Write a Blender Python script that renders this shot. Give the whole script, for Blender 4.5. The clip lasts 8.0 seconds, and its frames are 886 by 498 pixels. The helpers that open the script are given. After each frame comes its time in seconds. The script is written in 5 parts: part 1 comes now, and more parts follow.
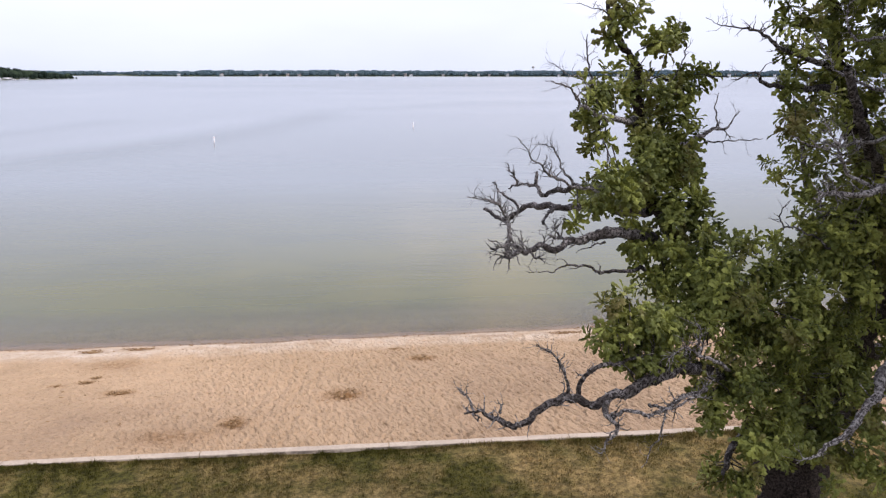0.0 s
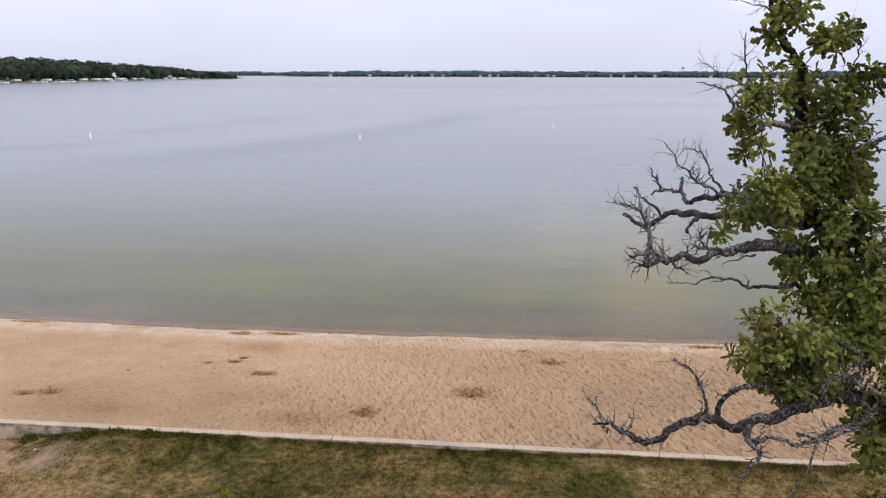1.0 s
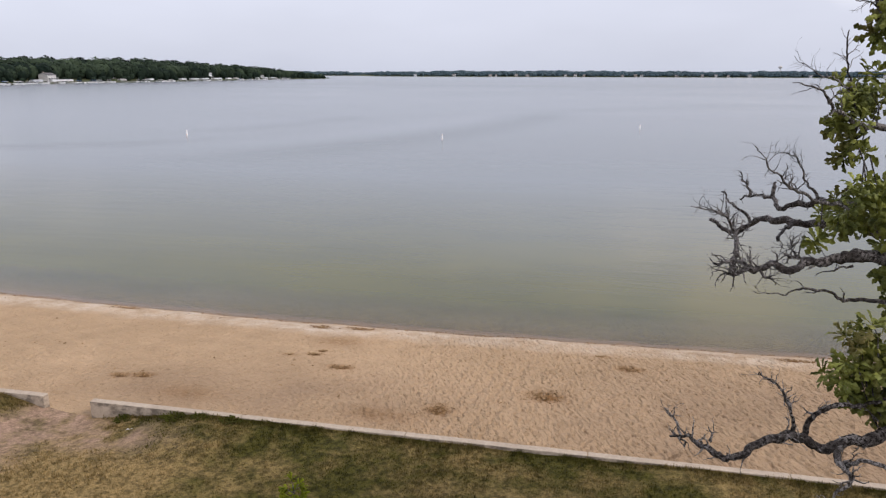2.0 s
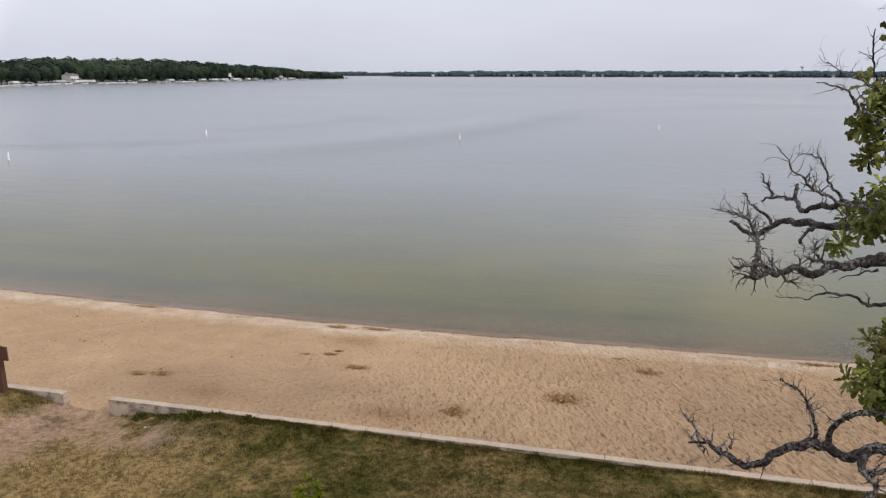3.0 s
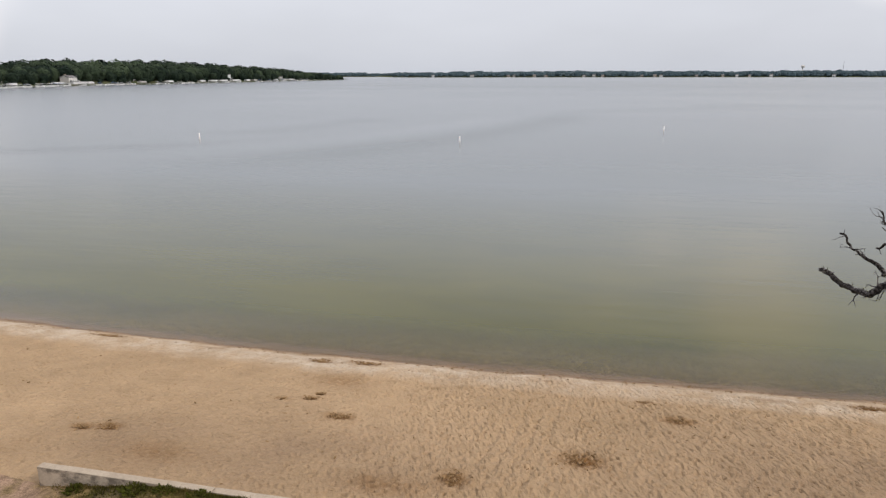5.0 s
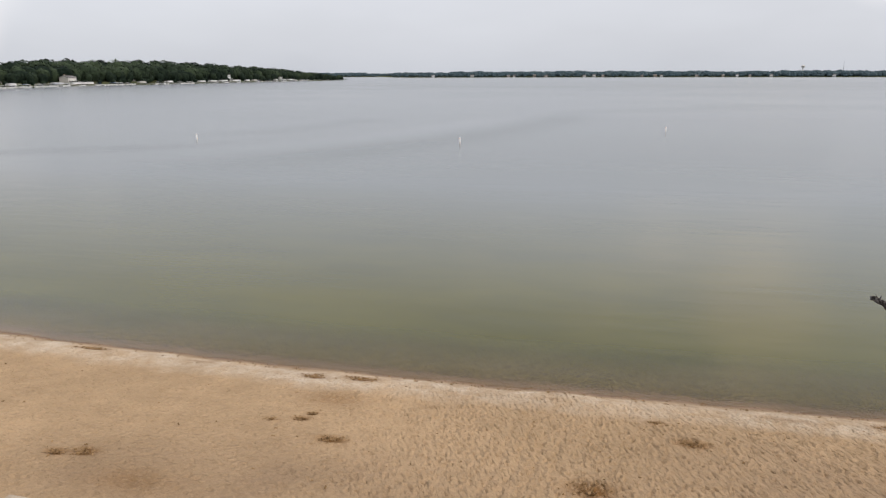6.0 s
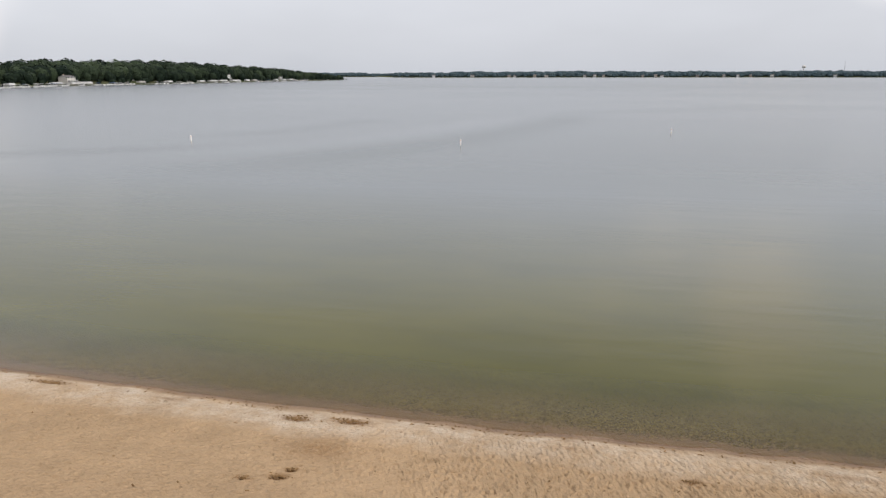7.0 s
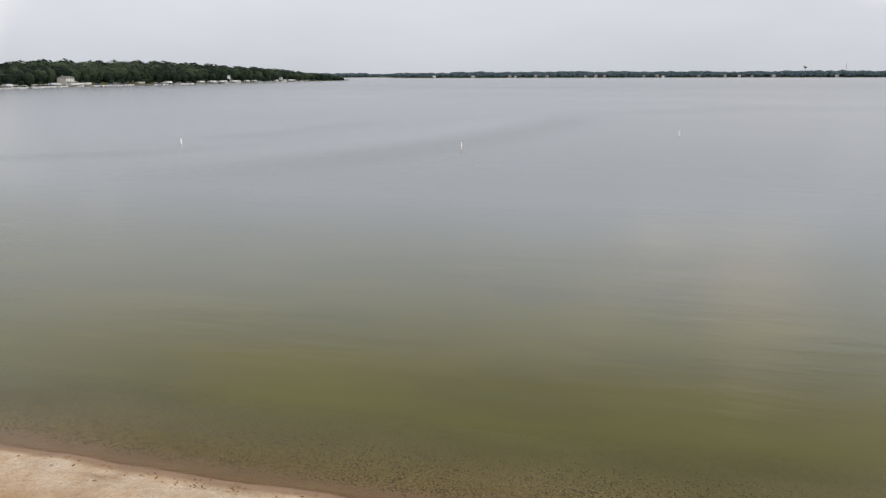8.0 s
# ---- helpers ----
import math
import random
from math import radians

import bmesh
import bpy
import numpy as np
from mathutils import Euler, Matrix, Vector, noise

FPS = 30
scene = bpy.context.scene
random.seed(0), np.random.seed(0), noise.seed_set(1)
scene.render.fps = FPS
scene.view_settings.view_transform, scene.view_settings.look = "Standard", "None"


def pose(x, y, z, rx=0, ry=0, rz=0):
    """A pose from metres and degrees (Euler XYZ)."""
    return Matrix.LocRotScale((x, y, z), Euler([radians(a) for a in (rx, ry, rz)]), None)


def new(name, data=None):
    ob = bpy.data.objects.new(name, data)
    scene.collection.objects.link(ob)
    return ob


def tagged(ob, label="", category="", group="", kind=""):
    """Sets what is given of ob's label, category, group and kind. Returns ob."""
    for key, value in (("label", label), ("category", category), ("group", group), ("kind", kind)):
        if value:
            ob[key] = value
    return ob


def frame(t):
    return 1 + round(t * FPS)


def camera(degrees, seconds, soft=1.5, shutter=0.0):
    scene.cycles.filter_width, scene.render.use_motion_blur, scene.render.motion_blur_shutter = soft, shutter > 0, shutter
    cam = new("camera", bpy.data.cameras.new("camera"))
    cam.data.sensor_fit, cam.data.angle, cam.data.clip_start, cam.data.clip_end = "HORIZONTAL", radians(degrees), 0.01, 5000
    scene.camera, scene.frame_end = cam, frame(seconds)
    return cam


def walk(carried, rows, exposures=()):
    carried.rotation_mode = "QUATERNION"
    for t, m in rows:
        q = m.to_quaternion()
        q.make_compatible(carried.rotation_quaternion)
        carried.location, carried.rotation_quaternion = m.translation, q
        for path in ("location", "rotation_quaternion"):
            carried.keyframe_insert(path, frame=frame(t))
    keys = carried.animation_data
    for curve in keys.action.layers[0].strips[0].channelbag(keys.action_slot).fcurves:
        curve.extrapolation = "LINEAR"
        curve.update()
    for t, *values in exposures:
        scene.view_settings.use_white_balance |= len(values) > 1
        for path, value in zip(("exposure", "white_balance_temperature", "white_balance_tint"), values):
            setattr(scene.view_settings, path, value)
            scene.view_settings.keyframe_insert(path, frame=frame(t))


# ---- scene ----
cam = camera(63.9, 8.0, soft=1.2)
PATH = [
    (0.0, 0.0, 0.0, 8.0, -5.60, -13.84, 0.06),
    (0.1, 0.0, 0.0, 8.0, -4.25, -13.83, 0.07),
    (0.2, 0.0, 0.0, 8.0, -4.07, -13.83, 0.08),
    (0.3, 0.0, 0.0, 8.0, -4.03, -13.82, 0.08),
    (0.4, -0.01, 0.0, 8.0, -3.52, -13.82, 0.09),
    (0.5, -0.01, 0.0, 8.0, -1.75, -13.81, 0.10),
    (0.6, -0.01, 0.005, 8.0, 1.13, -13.81, 0.11),
    (0.7, -0.01, 0.01, 8.0, 2.39, -13.81, 0.12),
    (0.8, -0.01, 0.02, 8.0, 3.62, -13.81, 0.13),
    (0.9, 0.0, 0.03, 8.0, 4.15, -13.81, 0.14),
    (1.0, 0.0, 0.038, 8.0, 5.50, -13.81, 0.15),
    (1.1, 0.005, 0.045, 8.0, 8.52, -13.82, 0.17),
    (1.2, 0.01, 0.05, 8.0, 10.10, -13.83, 0.19),
    (1.3, 0.015, 0.055, 8.0, 11.45, -13.84, 0.20),
    (1.4, 0.02, 0.06, 8.0, 11.86, -13.85, 0.21),
    (1.5, 0.025, 0.065, 8.0, 11.88, -13.85, 0.21),
    (1.8, 0.025, 0.065, 8.0, 11.95, -13.84, 0.18),
    (2.0, 0.025, 0.065, 8.0, 12.08, -13.83, 0.15),
    (2.2, 0.025, 0.07, 8.0, 13.03, -13.83, 0.12),
    (2.5, 0.025, 0.08, 8.0, 13.42, -13.83, 0.10),
    (3.0, 0.025, 0.12, 8.0, 13.50, -13.82, 0.08),
    (3.3, 0.02, 0.18, 7.998, 13.50, -13.82, 0.07),
    (3.5, 0.018, 0.263, 7.997, 13.50, -13.82, 0.06),
    (4.0, -0.13, 0.899, 7.99, 13.53, -13.80, -0.02),
    (4.5, -0.361, 1.931, 7.99, 13.53, -13.78, -0.05),
    (4.7, -0.43, 2.30, 7.99, 13.53, -13.77, -0.07),
    (5.2, -0.57, 2.95, 7.99, 13.54, -13.77, -0.10),
    (5.8, -0.68, 3.49, 7.995, 13.55, -13.76, -0.12),
    (6.0, -0.726, 3.708, 7.996, 13.55, -13.76, -0.12),
    (6.5, -0.962, 4.677, 8.0, 13.57, -13.77, -0.11),
    (7.0, -1.28, 5.98, 8.01, 13.57, -13.76, -0.07),
    (7.5, -1.656, 7.639, 8.01, 13.60, -13.75, -0.09),
    (8.0, -1.98, 9.36, 8.03, 13.65, -13.73, -0.14),
]
EXPOSURES = [
    (0.0, 0.48, 6050, 19),
    (0.5, 0.30, 6100, 18),
    (1.0, 0.20, 6150, 17),
    (2.0, 0.02, 6250, 16),
    (3.5, -0.03, 6450, 13),
    (4.5, -0.04, 6550, 12),
    (6.0, -0.05, 6650, 11),
    (8.0, -0.07, 6650, 11),
]
walk(cam, [(t, pose(x, y, z, 0, 0, yaw) @ pose(0, 0, 0, 90 + pitch) @ pose(0, 0, 0, 0, 0, roll))
           for t, x, y, z, yaw, pitch, roll in PATH], EXPOSURES)

# ---- light: bright overcast, the sun veiled to the right and a little behind ----
SUN_AZ, SUN_EL = radians(-106), radians(44)      # azimuth from +y, negative towards +x
sun_way = Vector((-math.sin(SUN_AZ) * math.cos(SUN_EL), math.cos(SUN_AZ) * math.cos(SUN_EL), math.sin(SUN_EL)))


def link(nt, a, b):
    nt.links.new(a, b)


def build_world():
    world = bpy.data.worlds.new("overcast_sky")
    scene.world = world
    world.use_nodes = True
    nt = world.node_tree
    nt.nodes.clear()
    out = nt.nodes.new("ShaderNodeOutputWorld")
    bg = nt.nodes.new("ShaderNodeBackground")
    sky = nt.nodes.new("ShaderNodeTexSky")
    sky.sky_type, sky.sun_disc = "NISHITA", False
    sky.sun_elevation, sky.sun_rotation = SUN_EL, -SUN_AZ
    sky.dust_density, sky.air_density = 3.0, 1.0
    co = nt.nodes.new("ShaderNodeTexCoord")
    sep = nt.nodes.new("ShaderNodeSeparateXYZ")
    link(nt, co.outputs["Generated"], sep.inputs[0])
    # cloud deck: brightness by height, and soft broad cloud shapes
    ramp = nt.nodes.new("ShaderNodeValToRGB")
    ramp.color_ramp.elements[0].position, ramp.color_ramp.elements[0].color = 0.0, (5.62, 5.95, 6.55, 1)
    ramp.color_ramp.elements[1].position, ramp.color_ramp.elements[1].color = 1.0, (6.6, 7.05, 8.3, 1)
    for place, tone in ((0.13, (6.72, 6.95, 7.55)), (0.21, (8.5, 9.05, 10.3)), (0.31, (9.9, 10.5, 11.7)), (0.42, (7.2, 7.65, 8.7)), (0.55, (6.6, 7.05, 7.8))):
        e = ramp.color_ramp.elements.new(place)
        e.color = (*tone, 1)
    link(nt, sep.outputs["Z"], ramp.inputs[0])
    mp = nt.nodes.new("ShaderNodeMapping")
    mp.inputs["Scale"].default_value = (1.0, 1.0, 3.0)
    mp.inputs["Location"].default_value = (3.5, 2.4, 16.3)
    link(nt, co.outputs["Generated"], mp.inputs["Vector"])
    no = nt.nodes.new("ShaderNodeTexNoise")
    no.inputs["Scale"].default_value, no.inputs["Detail"].default_value = 2.6, 4.0
    link(nt, mp.outputs["Vector"], no.inputs["Vector"])
    rr = nt.nodes.new("ShaderNodeMapRange")
    rr.inputs["From Min"].default_value, rr.inputs["From Max"].default_value = 0.3, 0.7
    rr.inputs["To Min"].default_value, rr.inputs["To Max"].default_value = 0.94, 1.05
    link(nt, no.outputs["Fac"], rr.inputs["Value"])
    mul = nt.nodes.new("ShaderNodeVectorMath")
    mul.operation = "SCALE"
    link(nt, ramp.outputs["Color"], mul.inputs[0])
    link(nt, rr.outputs["Result"], mul.inputs["Scale"])
    # where the deck thins it is brighter and warmer
    thin = nt.nodes.new("ShaderNodeMapRange")
    thin.interpolation_type = "SMOOTHSTEP"
    thin.inputs["From Min"].default_value, thin.inputs["From Max"].default_value = 0.555, 0.70
    drift = nt.nodes.new("ShaderNodeMapping")
    drift.inputs["Location"].default_value = (4.6, 14.7, 15.8)
    link(nt, co.outputs["Generated"], drift.inputs["Vector"])
    puff = nt.nodes.new("ShaderNodeTexNoise")
    puff.inputs["Scale"].default_value, puff.inputs["Detail"].default_value = 3.4, 2.0
    link(nt, drift.outputs["Vector"], puff.inputs["Vector"])
    link(nt, puff.outputs["Fac"], thin.inputs["Value"])
    warm = nt.nodes.new("ShaderNodeMix")
    warm.data_type = "RGBA"
    link(nt, thin.outputs["Result"], warm.inputs["Factor"])
    link(nt, mul.outputs["Vector"], warm.inputs["A"])
    warm.inputs["B"].default_value = (12.8, 12.2, 12.0, 1)
    mix = nt.nodes.new("ShaderNodeMix")
    mix.data_type = "RGBA"
    mix.inputs["Factor"].default_value = 0.9
    link(nt, sky.outputs["Color"], mix.inputs["A"])
    link(nt, warm.outputs["Result"], mix.inputs["B"])
    link(nt, mix.outputs["Result"], bg.inputs["Color"])
    bg.inputs["Strength"].default_value = 0.12
    link(nt, bg.outputs[0], out.inputs[0])


build_world()
sun = new("sun", bpy.data.lights.new("sun", "SUN"))
sun.data.energy, sun.data.angle, sun.data.color = 1.9, radians(10), (1.0, 0.94, 0.86)
sun.matrix_world = Matrix.Translation((0, 0, 40)) @ (-sun_way).to_track_quat("-Z", "Y").to_matrix().to_4x4()


# ---- materials ----
class Mat:
    """A node material with short ways to add textures."""

    def __init__(self, name, rough=0.8, metal=0.0):
        self.m = bpy.data.materials.new(name)
        self.m.use_nodes = True
        self.nt = self.m.node_tree
        self.b = self.nt.nodes["Principled BSDF"]
        self.b.inputs["Roughness"].default_value = rough
        self.b.inputs["Metallic"].default_value = metal
        self.b.inputs["Specular IOR Level"].default_value = 0.5 if rough < 0.6 else 0.12
        self.co = self.nt.nodes.new("ShaderNodeTexCoord")
        self.geo = self.nt.nodes.new("ShaderNodeNewGeometry")

    def noise(self, scale, detail=4.0, stretch=(1, 1, 1), turn=0.0, rough=0.55, world=True):
        mp = self.nt.nodes.new("ShaderNodeMapping")
        mp.inputs["Scale"].default_value = stretch
        mp.inputs["Rotation"].default_value = (0, 0, turn)
        link(self.nt, self.geo.outputs["Position"] if world else self.co.outputs["Object"], mp.inputs["Vector"])
        n = self.nt.nodes.new("ShaderNodeTexNoise")
        n.inputs["Scale"].default_value, n.inputs["Detail"].default_value = scale, detail
        n.inputs["Roughness"].default_value = rough
        link(self.nt, mp.outputs["Vector"], n.inputs["Vector"])
        return n.outputs["Fac"]

    def streaks(self, scale, turn, stretch, detail=4.0, rough=0.6):
        """Noise drawn out along one direction of the ground."""
        spin = self.nt.nodes.new("ShaderNodeMapping")
        spin.inputs["Rotation"].default_value = (0, 0, turn)
        link(self.nt, self.geo.outputs["Position"], spin.inputs["Vector"])
        mp = self.nt.nodes.new("ShaderNodeMapping")
        mp.inputs["Scale"].default_value = stretch
        link(self.nt, spin.outputs["Vector"], mp.inputs["Vector"])
        n = self.nt.nodes.new("ShaderNodeTexNoise")
        n.inputs["Scale"].default_value, n.inputs["Detail"].default_value = scale, detail
        n.inputs["Roughness"].default_value = rough
        link(self.nt, mp.outputs["Vector"], n.inputs["Vector"])
        return n.outputs["Fac"]

    def span(self, value, a, b, lo=0.0, hi=1.0):
        r = self.nt.nodes.new("ShaderNodeMapRange")
        for key, v in (("From Min", a), ("From Max", b), ("To Min", lo), ("To Max", hi)):
            r.inputs[key].default_value = v
        link(self.nt, value, r.inputs["Value"])
        return r.outputs["Result"]

    def math(self, op, a, b):
        n = self.nt.nodes.new("ShaderNodeMath")
        n.operation = op
        for i, v in enumerate((a, b)):
            if isinstance(v, (int, float)):
                n.inputs[i].default_value = v
            else:
                link(self.nt, v, n.inputs[i])
        return n.outputs[0]

    def mix(self, fac, a, b, blend="MIX"):
        n = self.nt.nodes.new("ShaderNodeMix")
        n.data_type, n.blend_type = "RGBA", blend
        for key, v in (("Factor", fac), ("A", a), ("B", b)):
            if isinstance(v, tuple):
                n.inputs[key].default_value = (*v, 1)
            elif isinstance(v, (int, float)):
                n.inputs[key].default_value = v
            else:
                link(self.nt, v, n.inputs[key])
        return n.outputs["Result"]

    def attr(self, name):
        n = self.nt.nodes.new("ShaderNodeAttribute")
        n.attribute_name = name
        return n.outputs["Fac"]

    def color(self, out):
        if isinstance(out, tuple):
            self.b.inputs["Base Color"].default_value = (*out, 1)
        else:
            link(self.nt, out, self.b.inputs["Base Color"])

    def bump(self, height, strength, distance):
        n = self.nt.nodes.new("ShaderNodeBump")
        n.inputs["Strength"].default_value, n.inputs["Distance"].default_value = strength, distance
        link(self.nt, height, n.inputs["Height"])
        link(self.nt, n.outputs["Normal"], self.b.inputs["Normal"])
        return n

    def random(self):
        n = self.nt.nodes.new("ShaderNodeObjectInfo")
        return n.outputs["Random"]

    def island(self):
        return self.geo.outputs["Random Per Island"]


def simple(name, a, b, scale, rough=0.7, metal=0.0, bump=0.2, dist=0.01):
    """Two shades over a broad and a fine noise, with relief."""
    m = Mat(name, rough, metal)
    f = m.span(m.noise(scale, 5), 0.3, 0.7)
    g = m.span(m.noise(scale * 9, 4), 0.3, 0.7, 0.8, 1.15)
    n = m.nt.nodes.new("ShaderNodeVectorMath")
    n.operation = "SCALE"
    link(m.nt, m.mix(f, a, b), n.inputs[0])
    link(m.nt, g, n.inputs["Scale"])
    m.color(n.outputs["Vector"])
    m.bump(m.noise(scale * 6, 5), bump, dist)
    return m.m


def scaled(m, col, val):
    n = m.nt.nodes.new("ShaderNodeVectorMath")
    n.operation = "SCALE"
    link(m.nt, col, n.inputs[0])
    link(m.nt, val, n.inputs["Scale"])
    return n.outputs["Vector"]


def sand_material():
    m = Mat("dry_beach_sand", 0.95)
    broad = m.span(m.noise(0.28, 5, rough=0.6), 0.36, 0.64)
    mottle = m.span(m.noise(1.6, 5, rough=0.6), 0.3, 0.7, 0.92, 1.07)
    grain = m.math("MULTIPLY", mottle, m.span(m.noise(22, 4, rough=0.6), 0.25, 0.75, 0.90, 1.09))
    col = m.mix(broad, (0.466, 0.319, 0.186), (0.396, 0.270, 0.155))
    col = m.mix(m.math("MULTIPLY", m.attr("dark_tan"), m.span(m.noise(0.8, 5, rough=0.6), 0.3, 0.62, 0.25, 1.0)), col, (0.275, 0.186, 0.115))
    shell = m.math("MULTIPLY", m.attr("shell"), m.span(m.noise(1.3, 6, rough=0.75), 0.36, 0.62, 0.20, 1.0))
    col = m.mix(shell, col, (0.600, 0.490, 0.370))
    crumbs = m.math("MULTIPLY", m.attr("shell"), m.span(m.noise(15, 4, rough=0.8), 0.56, 0.60))
    col = m.mix(m.math("MULTIPLY", crumbs, 0.55), col, (0.30, 0.20, 0.115))
    weed = m.math("MULTIPLY", m.attr("weed"), m.span(m.noise(7, 5, rough=0.75), 0.36, 0.50, 0.2, 1.0))
    col = m.mix(weed, col, (0.190, 0.092, 0.030))
    col = m.mix(m.attr("wet"), col, (0.255, 0.168, 0.108))
    col = m.mix(m.attr("wrack"), col, (0.19, 0.105, 0.070))
    bed = m.mix(m.span(m.noise(1.2, 5, rough=0.7), 0.3, 0.7), (0.37, 0.265, 0.195), (0.30, 0.215, 0.150))
    bed = m.mix(m.attr("deep"), bed, (0.31, 0.245, 0.085))
    col = m.mix(m.attr("bed"), col, bed)
    m.color(scaled(m, col, grain))
    link(m.nt, m.span(m.attr("wet"), 0, 1, 0.95, 0.7), m.b.inputs["Roughness"])
    # wind and feet have left short ridges: along the shore in the west, slanting down the beach in the east
    sep = m.nt.nodes.new("ShaderNodeSeparateXYZ")
    link(m.nt, m.geo.outputs["Position"], sep.inputs[0])
    east = m.span(sep.outputs["X"], -7.5, -3.0)
    ridges = m.math("ADD", m.math("MULTIPLY", m.streaks(7.5, 1.15, (0.55, 1.25, 1), 3, 0.5), east),
                    m.math("MULTIPLY", m.streaks(8, 0.06, (0.85, 1.5, 1), 3, 0.5), m.span(east, 0, 1, 0.6, 0.0)))
    m.bump(m.math("ADD", ridges, m.math("MULTIPLY", m.noise(30, 3), 0.15)), 1.0, 0.16)
    return m.m


def pebble_material():
    """Small stones on the lake bed: mostly dark with growth, some pale."""
    m = Mat("lake_pebble", 0.75)
    r = m.island()
    col = m.mix(m.span(r, 0.0, 0.55), (0.055, 0.043, 0.012), (0.170, 0.135, 0.040))
    col = m.mix(m.span(r, 0.66, 0.86), col, (0.44, 0.36, 0.15))
    m.color(scaled(m, col, m.span(m.noise(45, 3), 0.3, 0.7, 0.75, 1.25)))
    return m.m


def turf_tones(m):
    """How dry (0 to 1) and how thick the turf is, in patches of a metre and tufts of a hand."""
    base = m.math("ADD", m.noise(0.6, 4), m.math("MULTIPLY", m.noise(2.6, 4), 0.5))
    dry = m.span(m.math("ADD", base, m.math("MULTIPLY", m.attr("straw"), 0.42)), 0.70, 1.02)
    tuft = m.span(m.noise(8, 5, rough=0.75), 0.40, 0.58)
    return dry, tuft


def lawn_material():
    m = Mat("worn_summer_lawn", 0.95)
    dry, tuft = turf_tones(m)
    fine = m.span(m.noise(30, 5, rough=0.75), 0.28, 0.72, 0.62, 1.36)
    green = m.mix(tuft, (0.030, 0.028, 0.006), (0.086, 0.074, 0.015))
    straw = m.mix(tuft, (0.125, 0.086, 0.032), (0.30, 0.205, 0.082))
    col = m.mix(dry, green, straw)
    bare = m.math("MULTIPLY", m.attr("dirt"), m.span(m.noise(2.2, 6, rough=0.75), 0.36, 0.56, 0.25, 1))
    col = m.mix(bare, col, m.mix(tuft, (0.25, 0.162, 0.108), (0.37, 0.247, 0.165)))
    m.color(scaled(m, col, fine))
    m.bump(m.math("ADD", m.noise(6.5, 4, rough=0.7), m.math("MULTIPLY", m.noise(30, 5, rough=0.7), 0.4)), 0.8, 0.06)
    return m.m


def blade_material():
    m = Mat("grass_blade", 0.8)
    dry, tuft = turf_tones(m)
    green = m.mix(tuft, (0.036, 0.034, 0.006), (0.096, 0.086, 0.017))
    straw = m.mix(tuft, (0.15, 0.104, 0.036), (0.32, 0.221, 0.088))
    col = scaled(m, m.mix(dry, green, straw), m.span(m.island(), 0, 1, 0.75, 1.3))
    m.color(col)
    thin = m.nt.nodes.new("ShaderNodeBsdfTranslucent")
    link(m.nt, col, thin.inputs["Color"])
    both = m.nt.nodes.new("ShaderNodeMixShader")
    both.inputs[0].default_value = 0.5
    link(m.nt, m.b.outputs[0], both.inputs[1])
    link(m.nt, thin.outputs[0], both.inputs[2])
    link(m.nt, both.outputs[0], m.nt.nodes["Material Output"].inputs["Surface"])
    return m.m


